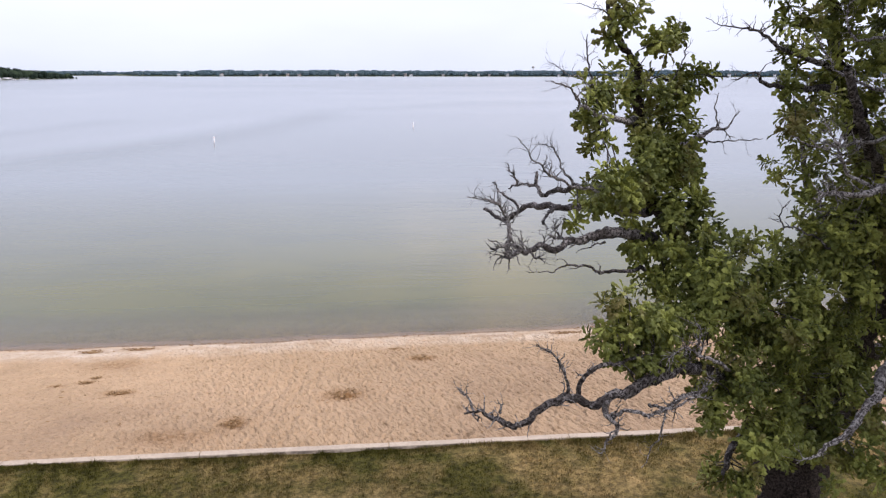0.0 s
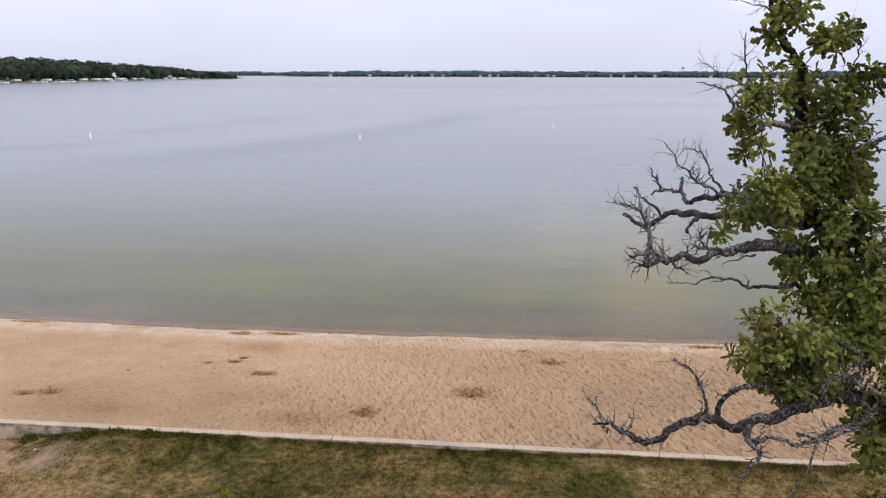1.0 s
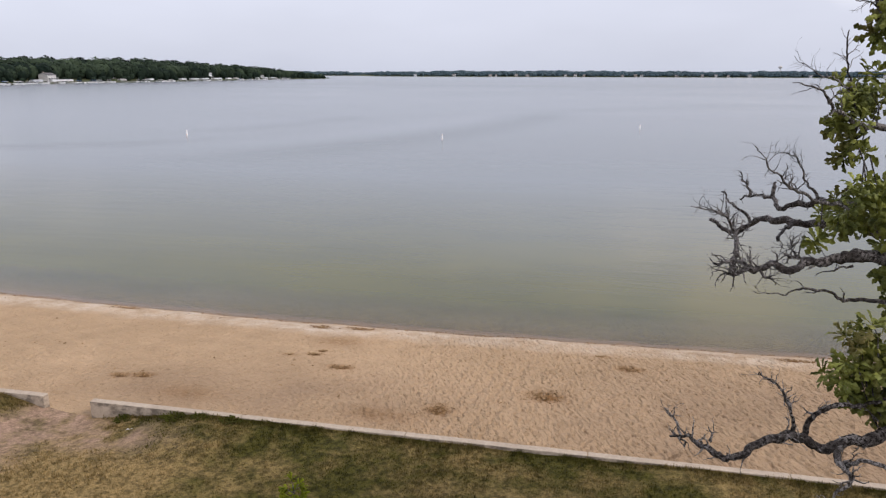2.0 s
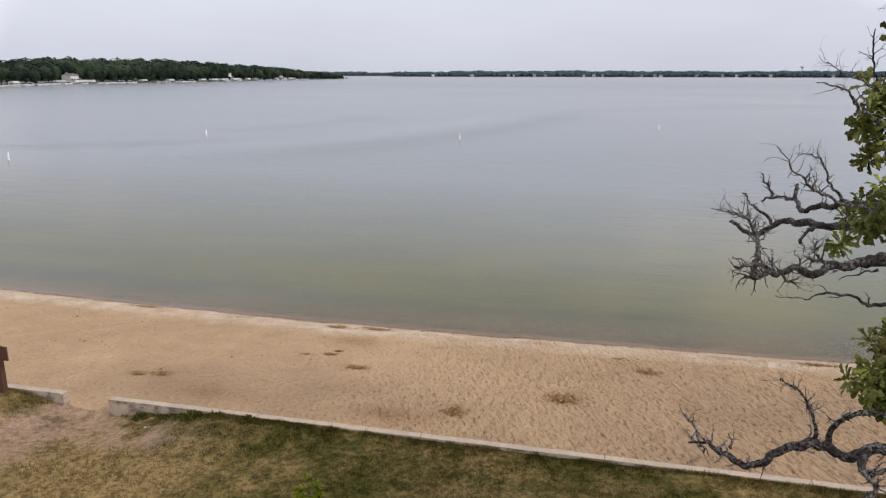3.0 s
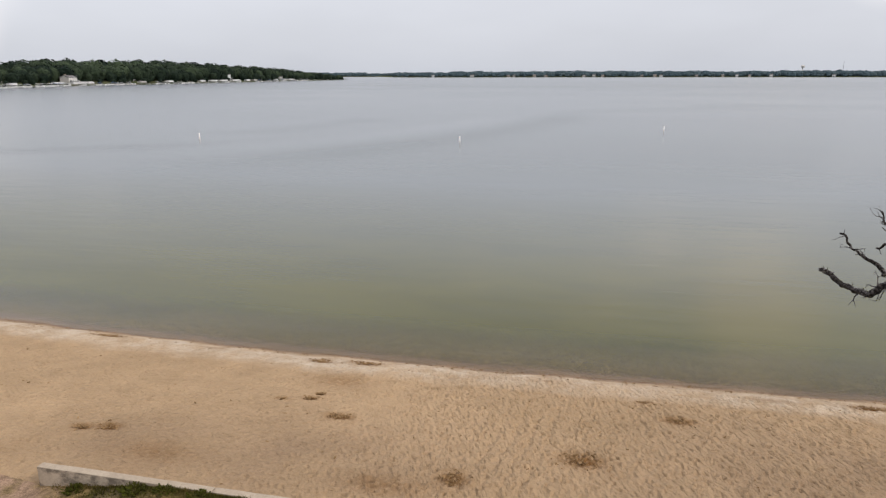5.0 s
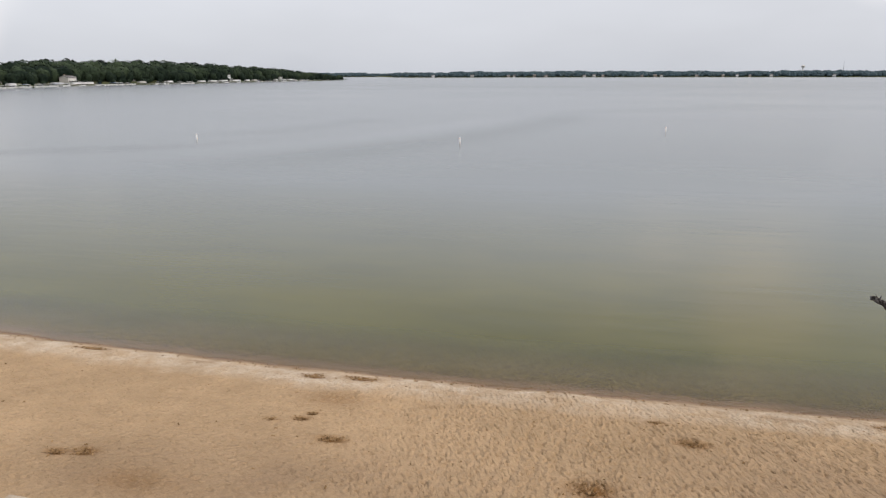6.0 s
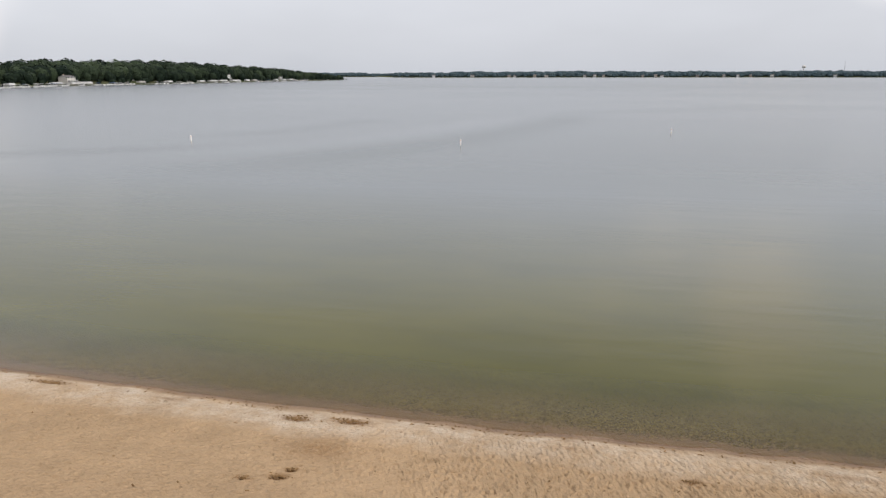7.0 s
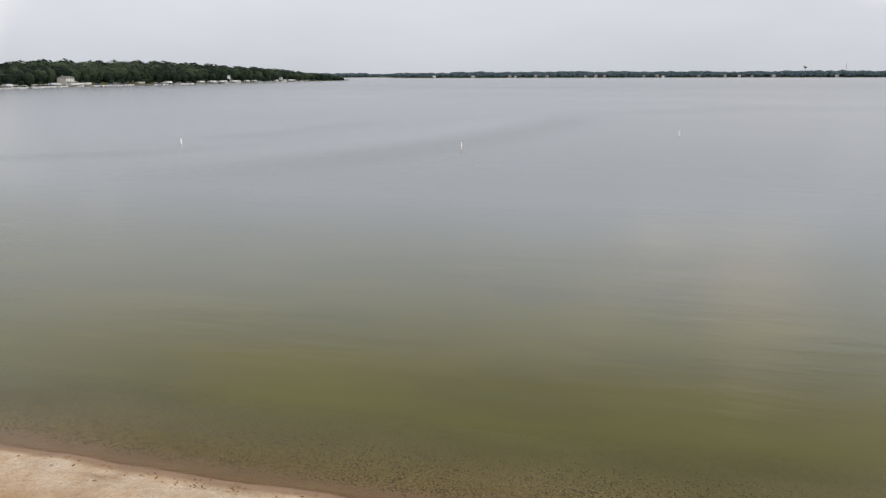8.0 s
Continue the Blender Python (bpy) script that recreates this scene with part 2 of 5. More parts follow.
def water_material():
    """A lake surface: a turbid body that clears over the shallows, under a rippled mirror."""
    w = Mat("lake_water")
    m, nt = w.m, w.nt
    nt.nodes.remove(w.b)
    out = nt.nodes["Material Output"]
    depth = w.attr("offshore")              # metres from the water's edge
    ruffle = w.attr("ruffle")               # wind-ruffled lanes
    body = nt.nodes.new("ShaderNodeBsdfDiffuse")
    near = w.mix(w.span(depth, 0.3, 3.5), (0.180, 0.142, 0.065), (0.094, 0.084, 0.007))
    near = w.mix(w.span(w.noise(0.22, 3, (0.6, 1.2, 1)), 0.35, 0.65), near, (0.074, 0.068, 0.007))
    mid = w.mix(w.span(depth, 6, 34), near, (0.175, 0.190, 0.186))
    link(nt, mid, body.inputs["Color"])
    clear = nt.nodes.new("ShaderNodeBsdfTransparent")
    clear.inputs["Color"].default_value = (0.95, 0.88, 0.70, 1)
    under = nt.nodes.new("ShaderNodeMixShader")
    link(nt, w.span(depth, 0.1, 3.8, 0.08, 1.0), under.inputs[0])
    link(nt, clear.outputs[0], under.inputs[1])
    link(nt, body.outputs[0], under.inputs[2])
    gloss = nt.nodes.new("ShaderNodeBsdfGlossy")
    link(nt, w.math("ADD", w.math("MULTIPLY", ruffle, 0.03), w.span(depth, 8, 90, 0.10, 0.17)), gloss.inputs["Roughness"])
    patch = w.span(w.noise(0.07, 3, (0.5, 1.3, 1)), 0.44, 0.62, 0.2, 1.0)
    small = w.math("MULTIPLY", w.noise(2.2, 4, (0.7, 1.5, 1), 0.12, 0.65), patch)
    waves = w.math("MULTIPLY", w.noise(0.8, 2, (0.28, 1.5, 1), 0.10, 0.5), patch)
    large = w.noise(0.35, 2, (0.4, 1.4, 1), 0.05)
    h = w.math("ADD", w.math("MULTIPLY", small, 0.45), w.math("ADD", w.math("MULTIPLY", waves, 1.1), w.math("MULTIPLY", large, 0.35)))
    bump = nt.nodes.new("ShaderNodeBump")
    bump.inputs["Strength"].default_value, bump.inputs["Distance"].default_value = 0.13, 0.25
    link(nt, w.math("MULTIPLY", w.math("MULTIPLY", h, w.span(depth, 4, 22, 0.4, 1.0)), w.span(depth, 22, 80, 1.0, 0.0)), bump.inputs["Height"])
    link(nt, bump.outputs["Normal"], gloss.inputs["Normal"])
    fr = nt.nodes.new("ShaderNodeFresnel")
    fr.inputs["IOR"].default_value = 1.345
    link(nt, bump.outputs["Normal"], fr.inputs["Normal"])
    top = nt.nodes.new("ShaderNodeMixShader")
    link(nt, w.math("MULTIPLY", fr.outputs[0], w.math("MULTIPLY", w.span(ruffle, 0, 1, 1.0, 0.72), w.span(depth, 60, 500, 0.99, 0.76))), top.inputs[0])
    link(nt, under.outputs[0], top.inputs[1])
    link(nt, gloss.outputs[0], top.inputs[2])
    link(nt, top.outputs[0], out.inputs["Surface"])
    return m


def bark_material(name, dark, mid, pale, share):
    """Fissured bark: dark cracks between ridges, ridges bleached in places."""
    m = Mat(name, 0.9)
    crack = m.span(m.noise(38, 5, rough=0.75), 0.44, 0.56)
    bleach = m.span(m.noise(5, 5, rough=0.7), share - 0.08, share + 0.08)
    ridge = m.mix(bleach, mid, pale)
    m.color(m.mix(crack, dark, ridge))
    m.bump(m.noise(38, 5, rough=0.75), 1.0, 0.05)
    return m.m


def leaf_material(name, a, b, c, per_object=False, spec=0.22):
    m = Mat(name, 0.55)
    r = m.random() if per_object else m.island()
    col = m.mix(m.math("MULTIPLY", m.math("ADD", r, 0.15), m.span(m.noise(2.4, 3), 0.38, 0.62, 0.25, 1.0)), a, b)
    col = m.mix(m.span(m.noise(1.9, 4, turn=0.7), 0.55, 0.76), col, c)
    m.color(col)
    m.b.inputs["Specular IOR Level"].default_value = spec
    tr = m.nt.nodes.new("ShaderNodeBsdfTranslucent")
    link(m.nt, col, tr.inputs["Color"])
    mx = m.nt.nodes.new("ShaderNodeMixShader")
    mx.inputs[0].default_value = 0.20
    out = m.nt.nodes["Material Output"]
    link(m.nt, m.b.outputs[0], mx.inputs[1])
    link(m.nt, tr.outputs[0], mx.inputs[2])
    link(m.nt, mx.outputs[0], out.inputs["Surface"])
    return m.m


def concrete_material():
    """Old cast concrete: pale sandy grey, with dark blotches of lichen and dirt, thickest under the top edge of the face."""
    m = Mat("weathered_concrete", 0.92)
    col = m.mix(m.span(m.noise(1.3, 5, rough=0.6), 0.35, 0.65), (0.47, 0.380, 0.285), (0.40, 0.322, 0.240))
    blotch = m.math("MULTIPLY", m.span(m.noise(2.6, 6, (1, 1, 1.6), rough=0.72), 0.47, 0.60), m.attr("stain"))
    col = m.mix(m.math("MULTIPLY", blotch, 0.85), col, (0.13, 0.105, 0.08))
    m.color(scaled(m, col, m.span(m.noise(18, 4, rough=0.7), 0.3, 0.7, 0.86, 1.12)))
    m.bump(m.noise(20, 5, rough=0.7), 0.4, 0.010)
    return m.m


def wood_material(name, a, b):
    """Far woods: crowns of slightly different greens, with shade and haze painted into some tones."""
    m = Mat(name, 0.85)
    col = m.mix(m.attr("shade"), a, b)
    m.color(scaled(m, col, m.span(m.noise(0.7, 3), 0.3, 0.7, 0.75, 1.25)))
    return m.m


SAND = sand_material()
PEBBLE = pebble_material()
LAWN = lawn_material()
BLADE = blade_material()
WATER = water_material()
CONCRETE = concrete_material()
TRUNK = bark_material("trunk_bark", (0.014, 0.010, 0.008), (0.060, 0.045, 0.036), (0.15, 0.13, 0.115), 0.66)
BARK = bark_material("oak_bark", (0.020, 0.016, 0.014), (0.088, 0.074, 0.066), (0.30, 0.270, 0.250), 0.52)
DEAD = bark_material("weathered_deadwood", (0.060, 0.051, 0.045), (0.14, 0.122, 0.110), (0.42, 0.385, 0.355), 0.45)
LEAF = leaf_material("oak_leaf", (0.046, 0.058, 0.010), (0.285, 0.298, 0.060), (0.180, 0.135, 0.045), spec=0.25)
LEAF_NEAR = leaf_material("oak_leaf_near", (0.046, 0.058, 0.010), (0.285, 0.298, 0.060), (0.180, 0.135, 0.045), True, spec=0.25)
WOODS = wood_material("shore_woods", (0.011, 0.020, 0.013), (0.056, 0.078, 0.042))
# blue-green here is distance haze mixed into the leaf colour
HAZY_FARWOODS = wood_material("hazy_far_woods", (0.052, 0.082, 0.096), (0.080, 0.110, 0.116))
SHORELAND = simple("shore_bank_grass", (0.05, 0.075, 0.022), (0.10, 0.092, 0.05), 0.05, 0.9)
WHITE = simple("white_paint", (0.78, 0.77, 0.75), (0.68, 0.67, 0.66), 0.8, 0.5)
CREAM = simple("pale_siding", (0.62, 0.59, 0.54), (0.5, 0.48, 0.45), 0.8, 0.6)
TAN = simple("tan_siding", (0.42, 0.34, 0.26), (0.34, 0.28, 0.22), 0.8, 0.7)
ROOF = simple("asphalt_shingle", (0.13, 0.12, 0.12), (0.2, 0.19, 0.18), 0.7, 0.9)
GLASS = simple("window_glass", (0.04, 0.05, 0.06), (0.06, 0.07, 0.08), 0.5, 0.1)
DOCKWOOD = simple("dock_planks", (0.62, 0.60, 0.57), (0.48, 0.46, 0.43), 0.9, 0.85)
BLUE = simple("blue_canvas", (0.10, 0.17, 0.33), (0.08, 0.14, 0.27), 0.6, 0.7)
STEEL = simple("galvanised_steel", (0.45, 0.46, 0.47), (0.36, 0.37, 0.38), 1.0, 0.45, 0.6)
BUOYWHITE = simple("buoy_plastic", (0.86, 0.85, 0.83), (0.82, 0.81, 0.78), 3, 0.4)
ORANGE = simple("orange_band", (0.75, 0.24, 0.05), (0.68, 0.2, 0.04), 3, 0.4)
POSTWOOD = simple("brown_stained_wood", (0.11, 0.055, 0.035), (0.075, 0.04, 0.028), 3, 0.8)


# ---- mesh helpers ----
def mesh_object(name, bm, mat, parent=None):
    me = bpy.data.meshes.new(name)
    bm.to_mesh(me)
    bm.free()
    me.materials.append(mat)
    ob = new(name, me)
    if parent:
        ob.parent = parent
    return ob


def part(name, bm, mat, parent, label=""):
    return tagged(mesh_object(name, bm, mat, parent), label)


def from_arrays(name, verts, faces, mat, parent=None, smooth=False):
    """A mesh object from numpy vertices and faces of one corner count."""
    me = bpy.data.meshes.new(name)
    verts, faces = np.asarray(verts, np.float32), np.asarray(faces, np.int32)
    n, k = faces.shape
    me.vertices.add(len(verts))
    me.vertices.foreach_set("co", verts.ravel())
    me.loops.add(n * k)
    me.loops.foreach_set("vertex_index", faces.ravel())
    me.polygons.add(n)
    me.polygons.foreach_set("loop_start", np.arange(0, n * k, k, dtype=np.int32))
    me.polygons.foreach_set("use_smooth", np.full(n, smooth))
    me.update(calc_edges=True)
    me.materials.append(mat)
    ob = new(name, me)
    if parent:
        ob.parent = parent
    return ob


def point_values(ob, name, values):
    at = ob.data.attributes.new(name, "FLOAT", "POINT")
    at.data.foreach_set("value", np.asarray(values, np.float32).ravel())


def grid_faces(nx, ny):
    i = np.arange(nx * ny).reshape(ny, nx)
    return np.stack([i[:-1, :-1], i[:-1, 1:], i[1:, 1:], i[1:, :-1]], -1).reshape(-1, 4)


def box(bm, x0, x1, y0, y1, z0, z1, bevel=0.0):
    m = Matrix.Translation(((x0 + x1) / 2, (y0 + y1) / 2, (z0 + z1) / 2)) @ Matrix.Diagonal((x1 - x0, y1 - y0, z1 - z0, 1))
    geom = bmesh.ops.create_cube(bm, size=1, matrix=m)
    if bevel:
        edges = {e for v in geom["verts"] for e in v.link_edges}
        bmesh.ops.bevel(bm, geom=list(edges), offset=bevel, segments=2, affect="EDGES", profile=0.6)
    return bm


def cyl(bm, x, y, z0, z1, r0, r1=None, seg=12):
    bmesh.ops.create_cone(bm, cap_ends=True, segments=seg, radius1=r0, radius2=r0 if r1 is None else r1, depth=z1 - z0,
                          matrix=Matrix.Translation((x, y, (z0 + z1) / 2)))
    return bm


def spread(fine0, fine1, step, far0, far1, growth=1.35):
    """Coordinates even between fine0 and fine1, then ever wider out to far0 and far1."""
    mid = list(np.arange(fine0, fine1 + step / 2, step))
    lo, hi, s = [], [], step
    x = fine0
    while x > far0:
        s *= growth
        x -= s
        lo.append(max(x, far0))
    x, s = mid[-1], step
    while x < far1:
        s *= growth
        x += s
        hi.append(min(x, far1))
    return np.array(lo[::-1] + mid + hi)


def vnoise(x, y, scale, seed):
    """Smooth value noise on numpy arrays, about -1 to 1."""
    rng = np.random.RandomState(seed)
    table = rng.rand(256, 256) * 2 - 1
    u, v = x / scale, y / scale
    i, j = np.floor(u).astype(int), np.floor(v).astype(int)
    fu, fv = u - i, v - j
    fu, fv = fu * fu * (3 - 2 * fu), fv * fv * (3 - 2 * fv)
    a, b = table[i % 256, j % 256], table[(i + 1) % 256, j % 256]
    c, d = table[i % 256, (j + 1) % 256], table[(i + 1) % 256, (j + 1) % 256]
    return (a * (1 - fu) + b * fu) * (1 - fv) + (c * (1 - fu) + d * fu) * fv


def shore_y(x):
    """The water's edge: a shallow bow, with small scallops."""
    x = np.asarray(x, float)
    bow = 20.95 + 0.0021 * (x + 6) ** 2 / (1 + ((x + 6) / 60) ** 2)
    return bow + 0.02 * np.sin(x * 0.9 + 1) + 0.012 * np.sin(x * 2.3)


# ---- beach, lawn and water ----
WALL_Y0, WALL_Y1, WALL_TOP = 12.14, 12.30, 1.19
GAP0, GAP1 = -11.42, -10.28


# where people have dug or lain: x, y and the two half widths
BEDS = ((-8.1, 19.72, .34, .17), (-6.83, 19.98, .42, .20), (-6.1, 16.13, .32, .17), (-3.06, 14.03, .28, .26), (1.2, 17.85, .34, .19),
        (-10.5, 14.32, .26, .17), (-11.05, 14.15, .22, .13), (-7.15, 16.97, .17, .12), (-7.05, 17.3, .12, .09), (-7.75, 16.75, .16, .08),
        (-15.2, 20.19, .5, .15), (5.7, 20.05, .5, .18), (-0.8, 15.33, .42, .3), (0.5, 18.86, .2, .1))


def beach_z(x, y):
    """Height of the smooth beach and lake bed, before feet have trodden it."""
    d = y - (shore_y(x) - 20.95)
    z = np.interp(d, [11.4, 11.9, 12.2, 14.1, 16.2, 17.6, 18.8, 19.9, 20.5, 20.95, 22, 26, 40, 120, 270],
                  [0.45, 0.62, 0.90, 0.84, 0.68, 0.56, 0.43, 0.30, 0.15, 0.0, -0.16, -0.45, -1.0, -2.5, -4])
    z = z + 0.02 * vnoise(x, y, 1.7, 3) + 0.012 * vnoise(x, y, 0.6, 4)
    return z - 0.10 * np.exp(-((x + 10.85) / 0.6) ** 2) * np.clip((13.4 - y) / 1.2, 0, 1)


def build_beach():
    STEP = 0.031
    xs = spread(-20.5, 12, STEP, -420, 420)
    ys = np.concatenate([np.arange(11.47, 21.9, STEP), spread(21.9, 22.0, 0.1, 21.9, 260)[1:]])
    X, Y = np.meshgrid(xs, ys)
    d = Y - (shore_y(X) - 20.95)                  # as though the edge were straight at 20.95
    Z = beach_z(X, Y)
    dry = np.clip((20.45 - d) / 0.6, 0, 1)
    # footprints worn soft: oblong dimples with raised rims, packed close; on the west half only low raked dashes
    rng = np.random.RandomState(5)
    pits = np.zeros_like(Z)
    fine = (xs >= -20.501) & (xs <= 12.001)
    ix0 = np.argmax(fine)
    gx, gy = np.meshgrid(np.arange(-20.1, 11.4, 0.165), np.arange(12.45, 20.75, 0.16))
    for px, py in zip(gx.ravel() + rng.uniform(-0.08, 0.08, gx.size), gy.ravel() + rng.uniform(-0.075, 0.075, gx.size)):
        trod = float(np.interp(px + 0.5 * math.sin(py * 1.1), [-8.5, -3.5], [0, 1]))
        way = np.interp(px, [-9, -5, -2, 1.5, 5], [0.1, -0.4, -1.75, -1.2, -0.85])
        a = rng.normal(way, 0.30)
        lx, ly = rng.uniform(0.050, 0.090) * (1.2 - 0.2 * trod), rng.uniform(0.034, 0.046) * (0.85 + 0.15 * trod)
        h = rng.uniform(0.006, 0.046) * (0.5 + 0.5 * trod)
        i, j = ix0 + int((px + 20.5) / STEP), int((py - 11.47) / STEP)
        i0, i1, j0, j1 = max(i - 8, 0), i + 9, max(j - 8, 0), j + 9
        dx, dy = X[j0:j1, i0:i1] - px, Y[j0:j1, i0:i1] - py
        u, v = (dx * math.cos(a) + dy * math.sin(a)) / lx, (-dx * math.sin(a) + dy * math.cos(a)) / ly
        q = u * u + v * v
        pits[j0:j1, i0:i1] += h * (0.7 * np.exp(-((np.sqrt(q) - 1.45) / 0.5) ** 2) - 0.9 * np.exp(-q))
    Z += np.clip(pits, -0.11, 0.09) * dry * np.clip(1.1 - 0.30 * (d - 18.4), 0.3, 1)
    # raked wheel lines that run down to the water
    for x0 in (-2.15, -2.5, -2.85, -1.8):
        line = X - (x0 + (Y - 14) * 0.10 + 0.05 * np.sin(Y * 1.3))
        Z += -0.03 * np.exp(-(line / 0.06) ** 2) * dry * np.clip((18.6 - d) / 1.0, 0, 1)
    # places where someone has dug or lain: a wide dent with a ragged rim, dark weed in it
    for wx, wy, rx, ry in BEDS:
        q = np.sqrt(((X - wx) / rx) ** 2 + ((Y - wy) / ry) ** 2)
        Z += 0.03 * (0.5 * np.exp(-((q - 1.4) / 0.35) ** 2) - np.exp(-(q / 0.9) ** 2)) * (1 + 0.5 * vnoise(X, Y, 0.12, 71))
    ob = from_arrays("beach", np.stack([X, Y, Z], -1).reshape(-1, 3), grid_faces(len(xs), len(ys)), SAND, smooth=True)
    edge = 0.18 * vnoise(X, Y, 1.1, 52) + 0.1 * vnoise(X, Y, 0.35, 53)
    shell = np.clip((d + edge - 18.7) / 0.7, 0, 1) * np.clip((20.60 - d - 0.4 * edge) / 0.22, 0, 1) * np.clip(0.95 + 0.4 * vnoise(X, Y, 1.9, 51), 0.3, 1)
    wet = np.clip((d + 0.3 * edge - 20.42) / 0.25, 0, 1) * (0.8 + 0.2 * vnoise(X, Y, 0.4, 8))
    weed = np.zeros_like(Z)
    # beds of dark weed and debris
    for wx, wy, rx, ry in BEDS:
        weed += 1.1 * np.exp(-((X - wx) / rx) ** 2 - ((Y - wy) / ry) ** 2)
    for wx, wy, rx, ry in ((-6.9, 18.3, .75, .45), (-8.9, 13.6, .8, .4), (-4.2, 13.5, .8, .35), (-1.9, 19.8, .25, .1), (3.6, 19.9, .6, .12), (-11.6, 20.1, .5, .12)):
        weed += 0.5 * np.exp(-((X - wx) / rx) ** 2 - ((Y - wy) / ry) ** 2)
    weed += 0.45 * np.exp(-((d - 20.32) / 0.14) ** 2) * np.clip(vnoise(X, Y, 0.6, 11), 0, 1)
    weed += 0.35 * np.clip((14.2 - d) / 1.5, 0, 1) * np.clip(vnoise(X, Y, 0.9, 12) - 0.25, 0, 1)
    # darker tan sand in two patches near the wall and over the east side
    dark_tan = np.clip(np.exp(-((X + 6.4) / 4.2) ** 2 - ((Y - 14.1) / 1.7) ** 2) + 0.5 * np.exp(-((X + 10.6) / 1.4) ** 2 - ((Y - 13.6) / 1.1) ** 2), 0, 1)
    dark_tan = np.clip(dark_tan + 0.85 * np.clip((X + 1.5) / 4, 0, 1) * np.clip((19.0 - d) / 2.5, 0, 1), 0, 1)
    point_values(ob, "dark_tan", dark_tan * 0.75)
    point_values(ob, "deep", np.clip((d - 21.45) / 0.7, 0, 1))
    point_values(ob, "bed", np.clip((d - 20.97) / 0.2, 0, 1))
    point_values(ob, "wrack", 0.75 * np.exp(-((d - 20.93 + 0.1 * edge) / 0.055) ** 2) * np.clip(0.65 + 0.6 * vnoise(X, Y, 1.7, 62), 0, 1))
    point_values(ob, "shell", shell)
    point_values(ob, "wet", np.clip(wet, 0, 1))
    point_values(ob, "weed", np.clip(weed, 0, 1))
    return tagged(ob, "pale tan beach sand trodden all over with footprints", "beach", kind="structure")


def build_pebbles():
    """Gravel on the bed of the shallows, thickest a metre or two from the edge, thinning to the west."""
    rng = np.random.RandomState(31)
    n = 60000
    x, off = rng.uniform(-19, 13, n), 0.30 + 2.9 * rng.rand(n) ** 1.2
    thick = np.clip((off - 0.35) / 0.35, 0, 1) * np.clip((2.9 - off) / 1.6, 0.05, 1) * np.interp(x, [-15, -7, 2], [0.25, 0.75, 1.0])
    keep = rng.rand(n) < thick * np.clip(0.9 + 0.2 * vnoise(x, off, 0.9, 63), 0.15, 1)
    x, off = x[keep], off[keep]
    n = len(x)
    y = shore_y(x) + off
    z = beach_z(x, y)
    r = rng.uniform(0.012, 0.026, n) * np.clip(1.15 + 0.3 * vnoise(x, off, 2.0, 64), 0.7, 1.6)
    a = rng.uniform(0, math.pi, n)
    unit = np.array([(1, 0, 0), (0.2, 0.75, 0), (-0.95, 0.1, 0), (-0.1, -0.7, 0), (0.1, 0.05, 0.65), (0, 0, -0.5)])
    f = np.array([(0, 1, 4), (1, 2, 4), (2, 3, 4), (3, 0, 4), (1, 0, 5), (2, 1, 5), (3, 2, 5), (0, 3, 5)])
    v = unit[None] * r[:, None, None]
    px = v[..., 0] * np.cos(a)[:, None] - v[..., 1] * np.sin(a)[:, None] + x[:, None]
    py = v[..., 0] * np.sin(a)[:, None] + v[..., 1] * np.cos(a)[:, None] + y[:, None]
    pz = np.minimum(v[..., 2] + z[:, None] + r[:, None] * 0.2, -0.012)
    faces = (np.arange(n)[:, None, None] * 6 + f[None]).reshape(-1, 3)
    ob = from_arrays("lake_bed_gravel", np.stack([px, py, pz], -1).reshape(-1, 3), faces, PEBBLE)
    tagged(ob, "dark and ochre pebbles on the bed of the shallows", "gravel", kind="stuff")


def lawn_z(x, y):
    x, y = np.asarray(x, float), np.asarray(y, float)
    near = np.clip((y - 8.6) / 3.2, 0, 1)
    right = np.clip(1 - (x + 10.28) / 2.5, 0, 1) ** 0.9
    dip = 0.37 * np.where(x < -10.6, np.exp(-np.abs((x + 10.6) / 1.3) ** 2.6), np.minimum(right, 1)) * near * near * (3 - 2 * near)
    return 1.15 - dip + 0.03 * vnoise(x, y, 2.5, 21) + 0.015 * vnoise(x, y, 0.7, 22) - 0.004 * np.clip(7 - y, 0, 60)


def dirt_amount(x, y):
    way = -10.85 - np.clip(11.9 - y, 0, 9) * 0.42
    wide = 0.75 + np.clip(12.1 - y, 0, 9) * 0.16
    d = np.abs(x - way) / wide + 0.3 * vnoise(x, y, 0.8, 31)
    foot = np.exp(-((x + 9.1) / 1.2) ** 2 - ((y - 11.2) / 0.7) ** 2)
    return np.clip(np.clip(1.6 - d, 0, 1) + 1.0 * foot * np.clip(0.75 + 0.9 * vnoise(x, y, 0.45, 33), 0, 1), 0, 1)


def straw_amount(x, y):
    """Where the turf has dried out: beside the worn way and in the shade of the oak."""
    return np.clip(np.exp(-((x + 9.2) / 2.6) ** 2 - ((y - 9.1) / 1.9) ** 2) + np.clip((-11.6 - x) / 1.5, 0, 1)
                   + np.exp(-((x - 4.5) / 2.6) ** 2 - ((y - 9.5) / 2.6) ** 2) * 0.4, 0, 1)


